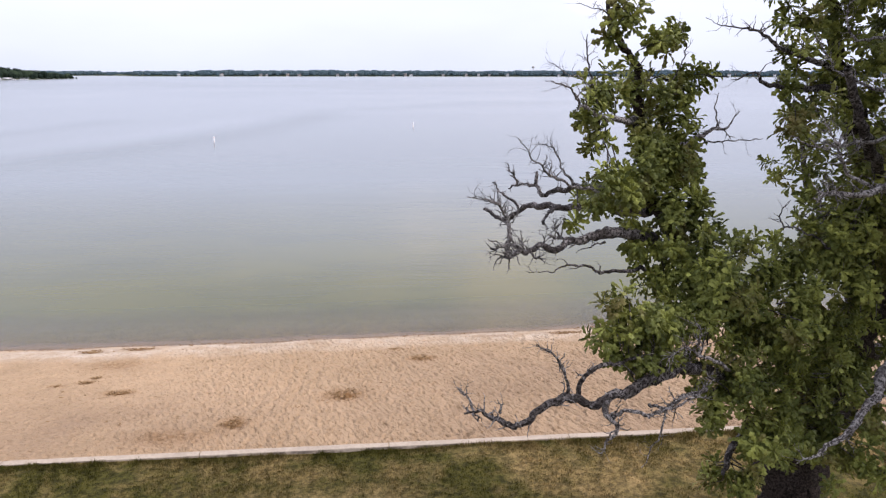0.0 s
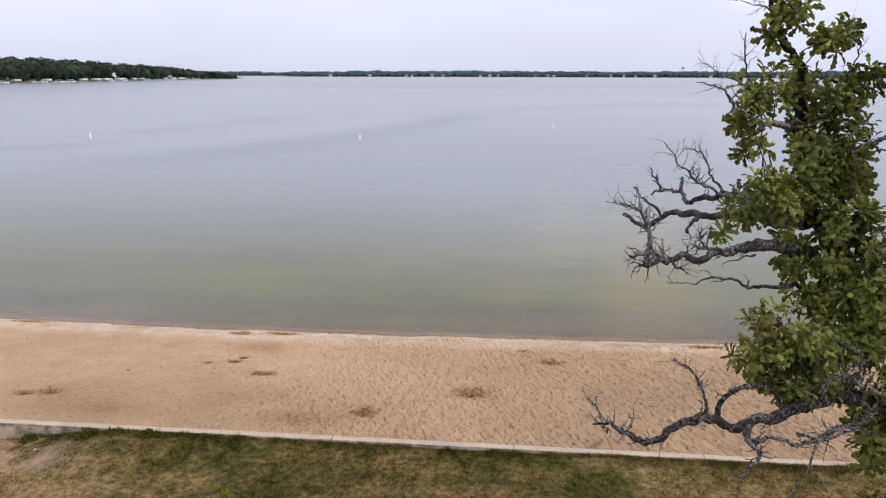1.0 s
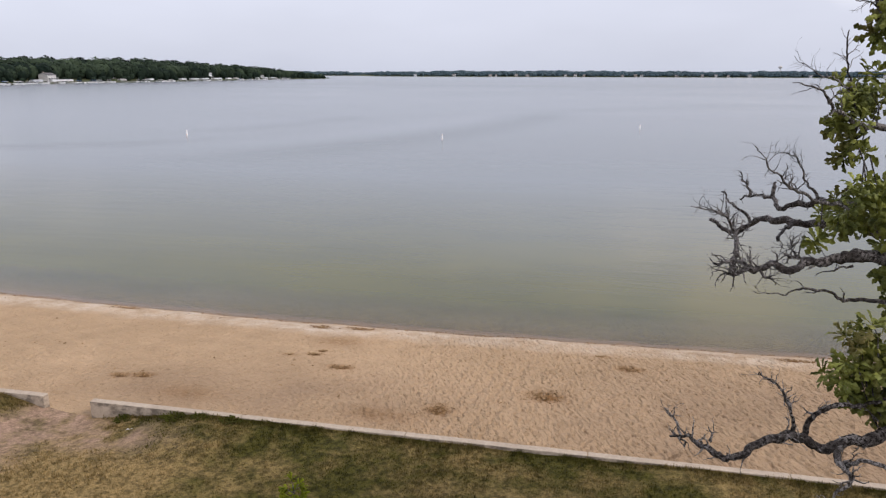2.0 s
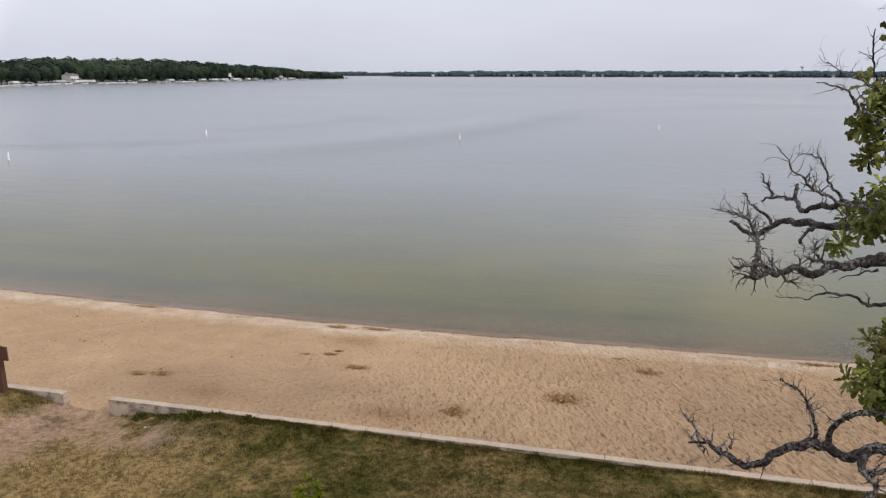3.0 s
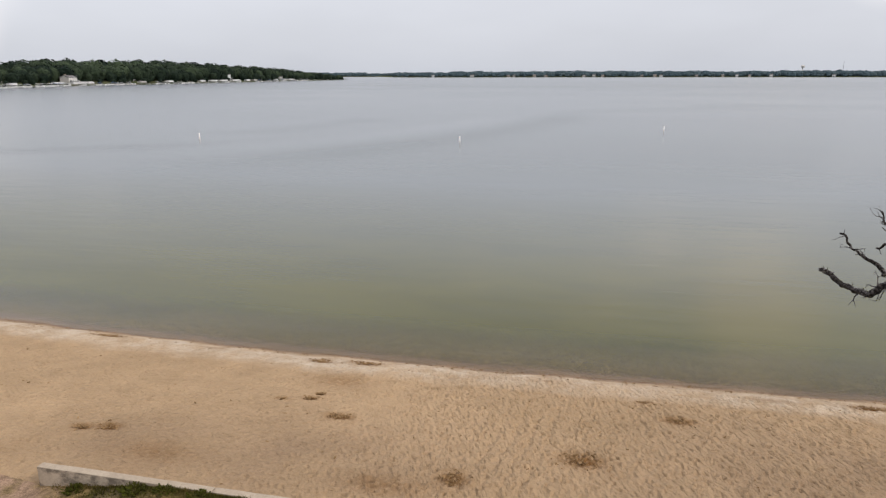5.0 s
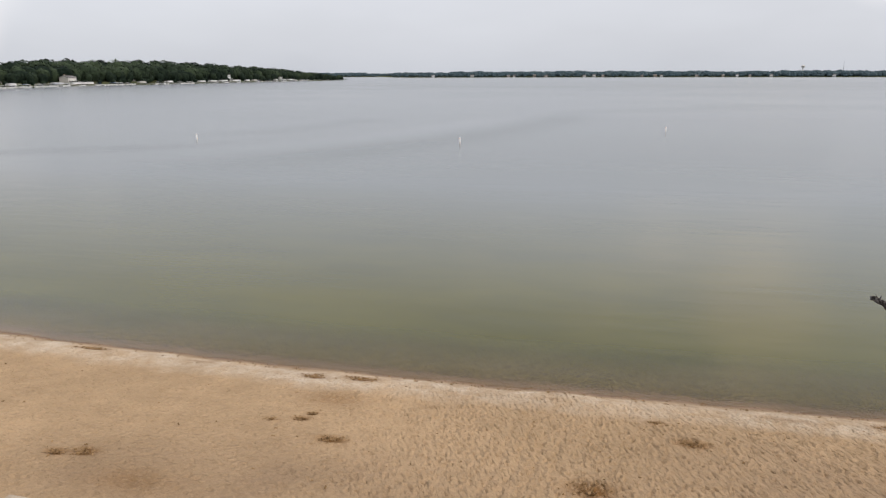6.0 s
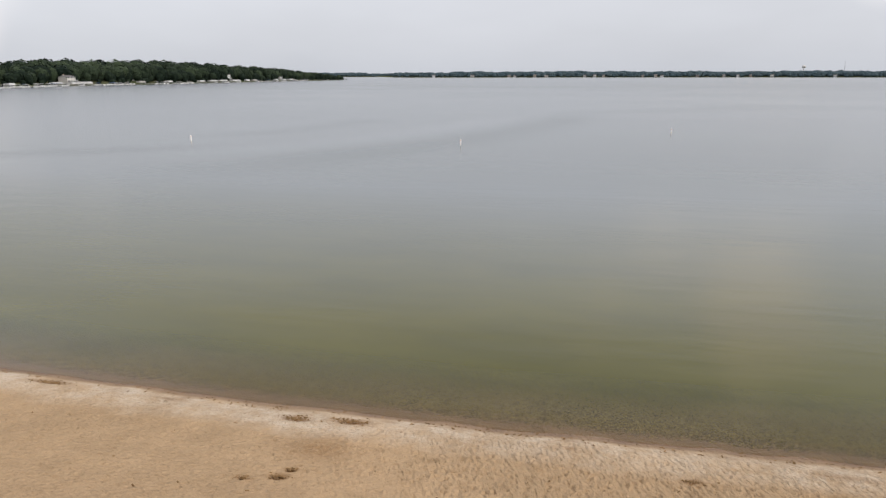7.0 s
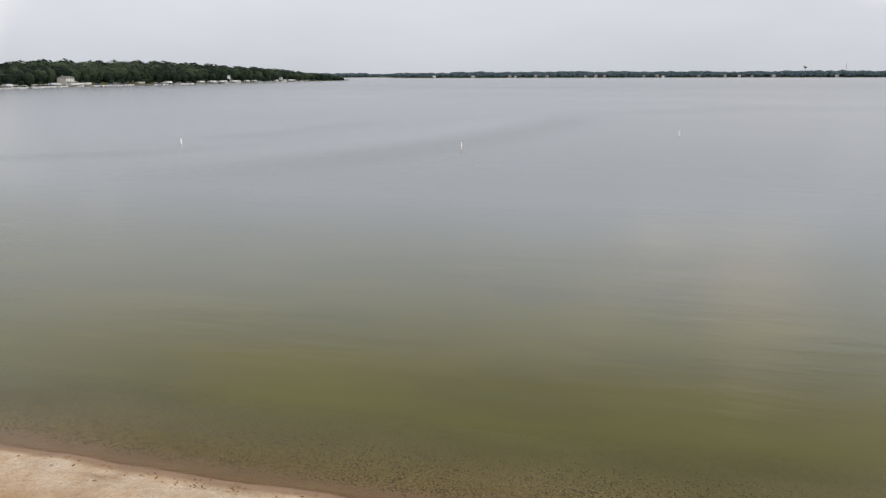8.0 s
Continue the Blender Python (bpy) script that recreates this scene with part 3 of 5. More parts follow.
def build_lawn():
    xs = spread(-20, 12, 0.1, -4000, 4000, 1.5)
    ys = np.concatenate([spread(4, 12.10, 0.1, -4000, 4.0, 1.5)[:-1], [12.24]])
    ys = np.unique(np.clip(ys, -4000, 12.24))
    X, Y = np.meshgrid(xs, ys)
    ob = from_arrays("ground", np.stack([X, Y, lawn_z(X, Y)], -1).reshape(-1, 3), grid_faces(len(xs), len(ys)), LAWN, smooth=True)
    point_values(ob, "dirt", dirt_amount(X, Y))
    point_values(ob, "straw", straw_amount(X, Y))
    return tagged(ob, "patchy green and straw-brown mown lawn with bare dirt", "lawn", kind="structure")


def build_grass():
    """Short blades over the part of the lawn that comes close."""
    rng = np.random.RandomState(9)
    n = 230000
    x, y = rng.uniform(-15.5, 10, n), 12.1 - 14 * rng.rand(n) ** 1.7
    keep = (dirt_amount(x, y) < rng.uniform(0.05, 0.6, n)) & (vnoise(x, y, 0.35, 41) > -0.5 + 0.5 * rng.rand(n) - 0.3)
    x, y = x[keep], y[keep]
    n = len(x)
    z = lawn_z(x, y) - 0.005
    h = rng.uniform(0.02, 0.05, n) * (1 + 0.4 * vnoise(x, y, 0.9, 42) + 0.7 * np.clip(vnoise(x, y, 0.22, 43), -0.4, 1)) * np.where(y > 11.9, 1.5, 1)
    a = rng.uniform(0, 6.283, n)
    w = rng.uniform(0.006, 0.012, n)
    lean = rng.uniform(0.1, 0.7, n) * h
    b = rng.uniform(0, 6.283, n)
    v = np.empty((n, 3, 3))
    v[:, 0] = np.stack([x - w * np.cos(a), y - w * np.sin(a), z], -1)
    v[:, 1] = np.stack([x + w * np.cos(a), y + w * np.sin(a), z], -1)
    v[:, 2] = np.stack([x + lean * np.cos(b), y + lean * np.sin(b), z + h], -1)
    ob = from_arrays("grass", v.reshape(-1, 3), np.arange(3 * n).reshape(-1, 3), BLADE)
    point_values(ob, "straw", np.repeat(straw_amount(x, y), 3))
    return tagged(ob, "short patchy grass blades, part green, part dried brown", "grass", kind="stuff")


def lane(X, Y, x0, y0, x1, y1, half, strength):
    """A long soft-edged lane on the water from one point to another."""
    ux, uy = x1 - x0, y1 - y0
    ll = math.hypot(ux, uy)
    u = ((X - x0) * ux + (Y - y0) * uy) / ll ** 2
    v = ((X - x0) * uy - (Y - y0) * ux) / ll + 0.05 * ll * (u - 0.5) ** 2 * 4
    return strength * np.exp(-(v / half) ** 2) * np.clip((u + 0.25) / 0.3, 0, 1) * np.clip((1.25 - u) / 0.4, 0, 1)


def build_water():
    xs = spread(-30, 20, 0.5, -4600, 4600, 1.09)
    off = np.concatenate([np.arange(-0.3, 9, 0.3), np.arange(9.5, 60, 0.5), np.arange(60, 220, 1.5), spread(220, 221, 1.0, 220, 4850, 1.06)])
    X, O = np.meshgrid(xs, off)
    Y = shore_y(np.clip(X, -60, 60)) + O
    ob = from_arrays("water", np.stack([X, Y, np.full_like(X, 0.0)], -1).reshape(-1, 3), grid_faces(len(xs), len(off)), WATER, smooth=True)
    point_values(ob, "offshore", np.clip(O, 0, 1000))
    streak = 0.5 + 0.45 * vnoise(X * 0.6, Y, 34, 81)
    ruffle = 0.22 + 0.25 * np.clip(streak, 0, 1) + lane(X, Y, -26, 70, -6, 150, 6.0, 0.6) + lane(X, Y, -50, 97, -44, 130, 5.5, 0.4)
    ruffle += lane(X, Y, -74, 62, -50, 76, 3.5, 0.4) + lane(X, Y, -3, 165, 40, 210, 12.0, 0.3) - lane(X, Y, -38, 74, -20, 140, 6.0, 0.3)
    point_values(ob, "ruffle", np.clip(ruffle, 0, 1))
    return tagged(ob, "calm grey-green lake water with faint ripples", "lake", kind="structure")


build_beach()
build_lawn()
build_grass()
build_pebbles()
build_water()


# ---- low concrete wall between lawn and beach ----
def wall_run(name, x0, x1, label):
    wall = tagged(new(name), label, "wall", kind="structure")
    n = max(1, round((x1 - x0) / 3.6))
    step = (x1 - x0) / n
    for i in range(n):
        a, b = x0 + i * step, x0 + (i + 1) * step - 0.012
        bm = bmesh.new()
        box(bm, a, b, WALL_Y0, WALL_Y1, 0.30, WALL_TOP, 0.018)
        bmesh.ops.subdivide_edges(bm, edges=[e for e in bm.edges if abs(e.verts[0].co.x - e.verts[1].co.x) > 1], cuts=9)
        for v in bm.verts:
            v.co += Vector((0, 0.006, 0.005)) * noise.noise(v.co * 1.9)
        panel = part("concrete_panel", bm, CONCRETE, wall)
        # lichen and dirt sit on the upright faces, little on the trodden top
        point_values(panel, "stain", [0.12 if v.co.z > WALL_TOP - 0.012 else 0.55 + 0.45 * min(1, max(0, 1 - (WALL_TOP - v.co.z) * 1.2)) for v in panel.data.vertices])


wall_run("wall_1", GAP1, 42, "low weathered concrete retaining wall with stained face")
wall_run("wall_2", -55, GAP0, "low weathered concrete retaining wall with square end")


# ---- swim buoys ----
def build_buoy(x, y, lean, lean_way):
    buoy = tagged(new("buoy"), "white plastic marker buoy with an orange band floating upright", "buoy", group="swim area buoys")
    bm = bmesh.new()
    prof = [(0.02, -0.45), (0.12, -0.40), (0.12, -0.05), (0.10, 0.0), (0.085, 0.07), (0.085, 0.62), (0.07, 0.68), (0.04, 0.71), (0.0, 0.715)]
    rings = []
    for r, z in prof:
        rings.append([bm.verts.new((max(r, 0.002) * math.cos(k * math.tau / 14), max(r, 0.002) * math.sin(k * math.tau / 14), z)) for k in range(14)])
    for a, b in zip(rings, rings[1:]):
        for k in range(14):
            bm.faces.new((a[k], a[(k + 1) % 14], b[(k + 1) % 14], b[k]))
    part("float", bm, BUOYWHITE, buoy)
    for z in (0.54, 0.10):
        bm = bmesh.new()
        cyl(bm, 0, 0, z, z + 0.035, 0.088, seg=14)
        part("band", bm, ORANGE, buoy, "orange reflective band")
    bm = bmesh.new()
    bmesh.ops.create_circle(bm, radius=0.03, segments=8, matrix=Matrix.Translation((0, 0, 0.74)) @ Matrix.Rotation(radians(90), 4, "X"))
    bmesh.ops.create_cone(bm, cap_ends=True, segments=8, radius1=0.03, radius2=0.02, depth=0.06, matrix=Matrix.Translation((0, 0, 0.735)))
    part("lifting_eye", bm, STEEL, buoy)
    buoy.matrix_basis = pose(x, y, 0, lean * math.cos(lean_way), lean * math.sin(lean_way), 0)
    return buoy


for bx, by, bl, bw in ((-18.98, 88.2, 2, 0.4), (6.27, 111.8, 2, 2.0), (-53.2, 86.1, 4, 4.0), (-56.1, 56.4, 3, 1.2)):
    build_buoy(bx, by, bl, bw)


# ---- brown post beside the wall ----
def build_post(x, y):
    z0 = float(lawn_z(x, y))
    sign = tagged(new("sign_post"), "brown stained wooden sign post with a plank board", "sign")
    bm = bmesh.new()
    box(bm, x - 0.06, x + 0.06, y - 0.06, y + 0.06, z0 - 0.1, z0 + 1.08, 0.012)
    part("post", bm, POSTWOOD, sign)
    bm = bmesh.new()
    box(bm, x - 1.38, x + 0.33, y - 0.10, y - 0.064, z0 + 0.80, z0 + 1.12, 0.008)
    part("board", bm, POSTWOOD, sign, "plain brown plank board")
    bm = bmesh.new()
    box(bm, x - 1.08, x - 0.96, y - 0.06, y + 0.06, z0 - 0.1, z0 + 1.08, 0.012)
    part("post", bm, POSTWOOD, sign)


build_post(-12.79, 11.95)


# ---- woods on the far shores ----
BANK = ((-300, 250), (-340, 310), (-390, 392), (-418, 470), (-424, 560), (-425, 650), (-432, 745), (-450, 920), (-453, 1050), (-456, 1200))


def bank_at(s):
    """Place and inland direction along the wooded point's shore, s metres from its south end."""
    for (x0, y0), (x1, y1) in zip(BANK, BANK[1:]):
        l = math.hypot(x1 - x0, y1 - y0)
        if s <= l or (x1, y1) == BANK[-1]:
            k = s / l
            return x0 + (x1 - x0) * k, y0 + (y1 - y0) * k, -(y1 - y0) / l, (x1 - x0) / l
        s -= l


BANK_LEN = sum(math.hypot(b[0] - a[0], b[1] - a[1]) for a, b in zip(BANK, BANK[1:]))


def bank_z(inland, s):
    low = np.clip((BANK_LEN - s) / 250, 0.15, 1)
    return np.interp(inland, [-6, 0, 3, 14, 60, 300], [-1.2, 0.0, 0.7, 2.6, 5.0, 6.0]) * low


def build_point_land():
    ss = np.linspace(0, BANK_LEN, 80)
    inl = np.array([-6, 0, 2, 5, 9, 14, 22, 40, 70, 140, 300])
    v = []
    for s in ss:
        x, y, nx, ny = bank_at(s)
        wob = 2.5 * math.sin(s * 0.05) + 1.5 * math.sin(s * 0.13)
        for d in inl:
            k = d + wob * (d < 20)
            v.append((x + nx * k, y + ny * k, float(bank_z(d, s))))
    # round the tip off
    ob = from_arrays("wooded_point", v, grid_faces(len(inl), len(ss)), SHORELAND, smooth=True)
    return tagged(ob, "grassy banks of a low wooded point across the water", "shore", kind="structure")


CLUMP_RNG = np.random.RandomState(77)


def crowns(spec, tris=110):
    """Trees for a wood: for each (x, y, z, height, radius, shade) a trunk and a shell of leafy tufts over a dark core."""
    rng = CLUMP_RNG
    V, F, S, base = [], [], [], 0
    for x, y, z, h, r, sh in spec:
        low = 0.08 * h
        lumps = rng.normal(0, 1, (7, 3))
        lumps /= np.linalg.norm(lumps, axis=1)[:, None]
        n = tris
        d = rng.normal(0, 1, (n, 3))
        d /= np.linalg.norm(d, axis=1)[:, None]
        d[:, 2] = np.where(d[:, 2] < -0.5, -d[:, 2] * 0.5, d[:, 2])
        swell = 0.78 + 0.30 * np.clip((d @ lumps.T).max(1) - 0.35, 0, 1) / 0.65
        rad = np.stack([d[:, 0] * r, d[:, 1] * r, d[:, 2] * (h - low) * 0.5], -1) * (swell * rng.uniform(0.91, 1.03, n))[:, None]
        c = rad + (x, y, z + low + (h - low) * 0.5)
        size = r * rng.uniform(0.09, 0.20, n)
        u = rng.normal(0, 1, (n, 3))
        u -= (u * d).sum(1)[:, None] * d * 0.65
        u /= np.linalg.norm(u, axis=1)[:, None]
        w = np.cross(d, u)
        t = np.stack([c + u * size[:, None], c - u * size[:, None] * 0.6 + w * size[:, None] * 0.9,
                      c - u * size[:, None] * 0.5 - w * size[:, None] * 0.9], 1)
        V.append(t.reshape(-1, 3))
        F.append(base + np.arange(3 * n).reshape(-1, 3))
        S.append(np.repeat(np.clip(sh + rng.normal(0, 0.07, n), 0, 1), 3))
        base += 3 * n
        # core: a rough closed hull so that the crown is not seen through, its darker tone painting the shade inside
        k = 8
        ring = np.arange(k) * math.tau / k
        rows = [(0.55, 0.02), (0.82, 0.25), (0.84, 0.55), (0.60, 0.82), (0.05, 0.92)]
        core = np.array([[(x + r * f * math.cos(a), y + r * f * math.sin(a), z + low * 0.6 + (h - low * 0.6) * g) for a in ring] for f, g in rows])
        V.append(core.reshape(-1, 3))
        for i in range(len(rows) - 1):
            for j in range(k):
                a0, a1, b0, b1 = i * k + j, i * k + (j + 1) % k, (i + 1) * k + j, (i + 1) * k + (j + 1) % k
                F.append(np.array([[base + a0, base + a1, base + b1], [base + a0, base + b1, base + b0]]))
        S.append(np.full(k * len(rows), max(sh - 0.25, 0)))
        base += k * len(rows)
        # trunk
        tr = max(0.2, h * 0.016)
        V.append(np.array([(x + tr * c_, y + tr * s_, zz) for zz in (z - 0.5, z + low * 1.6) for c_, s_ in ((1, 0), (-.5, .87), (-.5, -.87))]))
        F.append(base + np.array([[0, 1, 4], [0, 4, 3], [1, 2, 5], [1, 5, 4], [2, 0, 3], [2, 3, 5]]))
        S.append(np.zeros(6))
        base += 6
    return np.concatenate(V), np.concatenate(F), np.concatenate(S)


CLEARED = (286, 558)      # where houses look out between the trees


def build_point_woods():
    rng = np.random.RandomState(15)
    spec = []
    s = 0.0
    while s < BANK_LEN - 4:
        x, y, nx, ny = bank_at(s)
        dist = math.hypot(x, y)
        top = np.interp(s, [0, 180, 330, 520, 700, 820, 900, 975, 1020], [14, 14.5, 16.5, 18, 16, 14, 12.5, 10.5, 6.5])
        for row, (inl, k) in enumerate(((4, 0.26), (11, 0.55), (19, 0.78), (30, 0.9), (44, 0.97), (62, 1.0))):
            if rng.rand() < (0.75, 0.85)[row > 0] and not (row < 2 and any(abs(s - q) < 11 for q in CLEARED)):
                inland = inl + rng.uniform(-1, 1) * min(5, inl * 0.4)
                h = top * k * rng.uniform(0.78, 1.10)
                r = h * rng.uniform(0.42, 0.66)
                j = rng.uniform(-3, 3)
                z = float(bank_z(inland, s))
                # the two front rows carry painted shade as a darker tone
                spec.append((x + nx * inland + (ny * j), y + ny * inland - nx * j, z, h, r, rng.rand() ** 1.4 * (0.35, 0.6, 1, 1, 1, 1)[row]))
        s += np.interp(dist, [450, 1250], [8.0, 10.5])
    v, f, sh = crowns(spec, 290)
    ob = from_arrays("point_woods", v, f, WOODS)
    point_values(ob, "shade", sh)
    return tagged(ob, "dense dark green broadleaf woods along the far bank", "woods", kind="stuff")


def build_far_shore():
    rng = np.random.RandomState(16)
    # land strip, with a farther bay behind the wooded point
    az = np.radians(np.linspace(-46, 32, 60))
    dist = np.interp(np.degrees(az), [-46, 14.5, 17.2, 18.2, 32], [2400, 2400, 2500, 3300, 3400])
    inl = np.array([-30, 0, 30, 120, 400, 1300])
    hz = np.array([-2, 0.1, 1.5, 4.0, 6.0, 6.0])
    R = dist[:, None] + inl[None]
    v = np.stack([-np.sin(az)[:, None] * R, np.cos(az)[:, None] * R, np.broadcast_to(hz, R.shape)], -1)
    land = from_arrays("far_shore", v.reshape(-1, 3), grid_faces(len(inl), len(az)), SHORELAND, smooth=True)
    tagged(land, "low green land along the opposite shore", "shore", kind="structure")
    spec = []
    for row, (inl, k) in enumerate(((18, 0.55), (45, 0.85), (80, 1.0), (130, 1.02))):
        a = -46.0
        while a < 32:
            d = np.interp(a, [-46, 14.5, 17.2, 18.2, 32], [2400, 2400, 2500, 3300, 3400])
            tall = 15.5 + 3.0 * noise.noise((a * 0.55, row * 0.2, 3)) + 2.0 * noise.noise((a * 1.7, 0, 9))
            if 13 < a < 19.5:
                tall *= 0.8
            if row > 0 or rng.rand() < 0.6:
                h = tall * k * rng.uniform(0.80, 1.10)
                rr = d + inl + rng.uniform(-10, 10)
                b = radians(a)
                spec.append((-math.sin(b) * rr, math.cos(b) * rr, 1.5 + row, h, h * rng.uniform(0.55, 1.0), rng.rand()))
            a += 0.19 * rng.uniform(0.4, 1.6)
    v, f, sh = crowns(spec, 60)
    ob = from_arrays("hazy_far_woods", v, f, HAZY_FARWOODS)
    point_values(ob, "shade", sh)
    tagged(ob, "low belt of woods on the opposite shore, tinted blue-green for haze", "woods", kind="stuff")


build_point_land()
build_point_woods()
build_far_shore()


# ---- houses, docks and boats on the far banks ----
def frame_on_bank(s, inland):
    x, y, nx, ny = bank_at(s)
    return Matrix.Translation((x + nx * inland, y + ny * inland, max(0.0, float(bank_z(inland, s))))) @ Matrix(
        ((-nx * 0 - ny, nx, 0, 0), (nx, ny, 0, 0), (0, 0, 1, 0), (0, 0, 0, 1))).to_3x3().to_4x4()


def gable(bm, w, d, z0, rise, over=0.4):
    """A gabled roof whose ridge runs along x."""
    w2, d2, t = w / 2 + over, d / 2 + over, 0.25
    lo, hi = [], []
    for x in (-w2, w2):
        lo.append([bm.verts.new((x, -d2, z0)), bm.verts.new((x, 0, z0 + rise)), bm.verts.new((x, d2, z0))])
        hi.append([bm.verts.new((x, -d2, z0 + t)), bm.verts.new((x, 0, z0 + rise + t)), bm.verts.new((x, d2, z0 + t))])
    for k in (0, 1):
        bm.faces.new((hi[0][k], hi[1][k], hi[1][k + 1], hi[0][k + 1]))
        bm.faces.new((lo[0][k + 1], lo[1][k + 1], lo[1][k], lo[0][k]))
    for s_ in (0, 1):
        bm.faces.new((lo[s_][0], lo[s_][1], hi[s_][1], hi[s_][0]))
        bm.faces.new((lo[s_][1], lo[s_][2], hi[s_][2], hi[s_][1]))
    for k in (0, 2):
        bm.faces.new((lo[0][k], lo[1][k], hi[1][k], hi[0][k]))
    return bm


def build_house(m, w, d, h, rise, siding, storeys, label, turned=False):
    house = tagged(new("house"), label, "house", group="lakeside houses")
    bm = bmesh.new()
    box(bm, -w / 2, w / 2, -d / 2, d / 2, -1.5, h)
    for x in (-w / 2, w / 2):            # gable ends
        a, b, c = bm.verts.new((x, -d / 2, h)), bm.verts.new((x, d / 2, h)), bm.verts.new((x, 0, h + rise * d / (d + 0.8)))
        bm.faces.new((a, b, c))
    part("wall", bm, siding, house)
    part("roof", gable(bmesh.new(), w, d, h - 0.1, rise), ROOF, house, "grey shingle gable roof")
    n = max(2, int(w / 2.6))
    for st in range(storeys):
        z = 1.0 + st * 2.9
        for i in range(n):
            x = -w / 2 + (i + 0.5) * w / n
            win = part("window", box(bmesh.new(), x - 0.75, x + 0.75, -d / 2 - 0.08, -d / 2 - 0.01, z, z + 1.5), WHITE, house)
            part("pane", box(bmesh.new(), x - 0.62, x + 0.62, -d / 2 - 0.12, -d / 2 - 0.085, z + 0.12, z + 1.38), GLASS, win)
    part("deck", box(bmesh.new(), -w * 0.45, w * 0.45, -d / 2 - 2.6, -d / 2 - 0.12, h * 0.42, h * 0.42 + 0.2), WHITE, house, "white balcony deck")
    for i in range(4):
        x = -w * 0.43 + i * w * 0.86 / 3
        part("deck_post", box(bmesh.new(), x - 0.1, x + 0.1, -d / 2 - 2.55, -d / 2 - 2.35, -1.5, h * 0.42), WHITE, house)
    part("chimney", box(bmesh.new(), w * 0.22, w * 0.22 + 0.9, 0.4, 1.3, h, h + rise + 0.9), TAN, house)
    house.matrix_basis = m @ (pose(0, 0, 0, 0, 0, 90) if turned else Matrix())
    return house


def build_dock(m, length):
    dock = tagged(new("dock"), "grey wooden boat dock on thin posts over the water", "dock", group="docks on the far bank")
    part("decking", box(bmesh.new(), -0.9, 0.9, -length, 2, 0.55, 0.72), DOCKWOOD, dock)
    k = 0
    while k * 3.0 < length:
        for x in (-0.85, 0.85):
            part("post", cyl(bmesh.new(), x, -0.5 - k * 3.0, -1.2, 1.1, 0.09, seg=6), STEEL, dock)
        k += 1
    dock.matrix_basis = m
    return dock


def build_lift(m, canvas, label, length):
    """A boat lift with an arched canopy over a hull."""
    lift = tagged(new("boat_lift"), label, "boat lift", group="boat lifts on the far bank")
    bm = bmesh.new()
    seg = 8
    rows = []
    for y in (-length / 2, length / 2):
        rows.append([bm.verts.new((1.7 * math.cos(math.pi * i / seg), y, 2.5 + 0.75 * math.sin(math.pi * i / seg))) for i in range(seg + 1)])
    for i in range(seg):
        bm.faces.new((rows[0][i], rows[0][i + 1], rows[1][i + 1], rows[1][i]))
    bmesh.ops.solidify(bm, geom=bm.faces[:], thickness=0.08)
    part("canopy", bm, canvas, lift)
    for x in (-1.68, 1.68):
        part("skirt", box(bmesh.new(), x - 0.04, x + 0.04, -length / 2, length / 2, 1.7, 2.46), canvas, lift)
    for x in (-1.7, 1.7):
        for y in (-length / 2 + 0.4, length / 2 - 0.4):
            part("post", box(bmesh.new(), x - 0.07, x + 0.07, y - 0.07, y + 0.07, -1.0, 2.55), STEEL, lift)
    lift.matrix_basis = m
    return lift


def build_boat(m, length, canopy):
    boat = tagged(new("boat"), "white motor boat moored at the far bank", "boat", group="boats on the far bank")
    bm = bmesh.new()
    prof = [(-0.5, 0.85), (-0.2, 1.0), (0.15, 0.95), (0.36, 0.6), (0.5, 0.04)]
    rings = []
    for k, wd in prof:
        y = k * length
        rise = 0.25 * max(0, k) * 2
        rings.append([bm.verts.new(p) for p in ((-wd * 1.15, y, 1.0 + rise), (-wd * 0.8, y, 0.1), (0, y, -0.2 + rise * 0.6), (wd * 0.8, y, 0.1), (wd * 1.15, y, 1.0 + rise))])
    for a, b in zip(rings, rings[1:]):
        for i in range(4):
            bm.faces.new((a[i], a[i + 1], b[i + 1], b[i]))
        bm.faces.new((a[4], a[0], b[0], b[4]))
    bm.faces.new(rings[0])
    bmesh.ops.recalc_face_normals(bm, faces=bm.faces[:])
    part("hull", bm, WHITE, boat)
    part("windscreen", box(bmesh.new(), -0.7, 0.7, 0.05 * length, 0.05 * length + 0.12, 1.0, 1.7), GLASS, boat)
    if canopy:
        part("canopy", box(bmesh.new(), -1.1, 1.1, -0.4 * length, 0.1 * length, 2.2, 2.35, 0.05), canopy, boat)
        for x in (-1.0, 1.0):
            for y in (-0.38, 0.08):
                part("pole", box(bmesh.new(), x - 0.04, x + 0.04, y * length - 0.04, y * length + 0.04, 0.9, 2.2), STEEL, boat)
    boat.matrix_basis = m
    return boat


HOUSES = (
    (286, 11, 10, 8, 4.6, 1.5, CREAM, 2, "large pale two-storey lake house with balconies"),
    (205, 21, 8, 7, 5.2, 2.4, TAN, 2, "tan two-storey lake house among trees"),
    (440, 20, 8, 7, 3.2, 2.2, TAN, 1, "small tan cottage above the bank"),
    (380, 22, 9, 7, 3.0, 2.4, TAN, 1, "low tan cottage above the bank"),
    (558, 12, 7, 8, 6.2, 3.2, WHITE, 2, "tall narrow white gabled house among trees"),
    (640, 16, 8, 7, 4.6, 2.4, CREAM, 2, "cream lake house near the wooded tip"),
    (725, 12, 9, 7, 3.4, 2.2, WHITE, 1, "low white cottage near the wooded tip"),
)
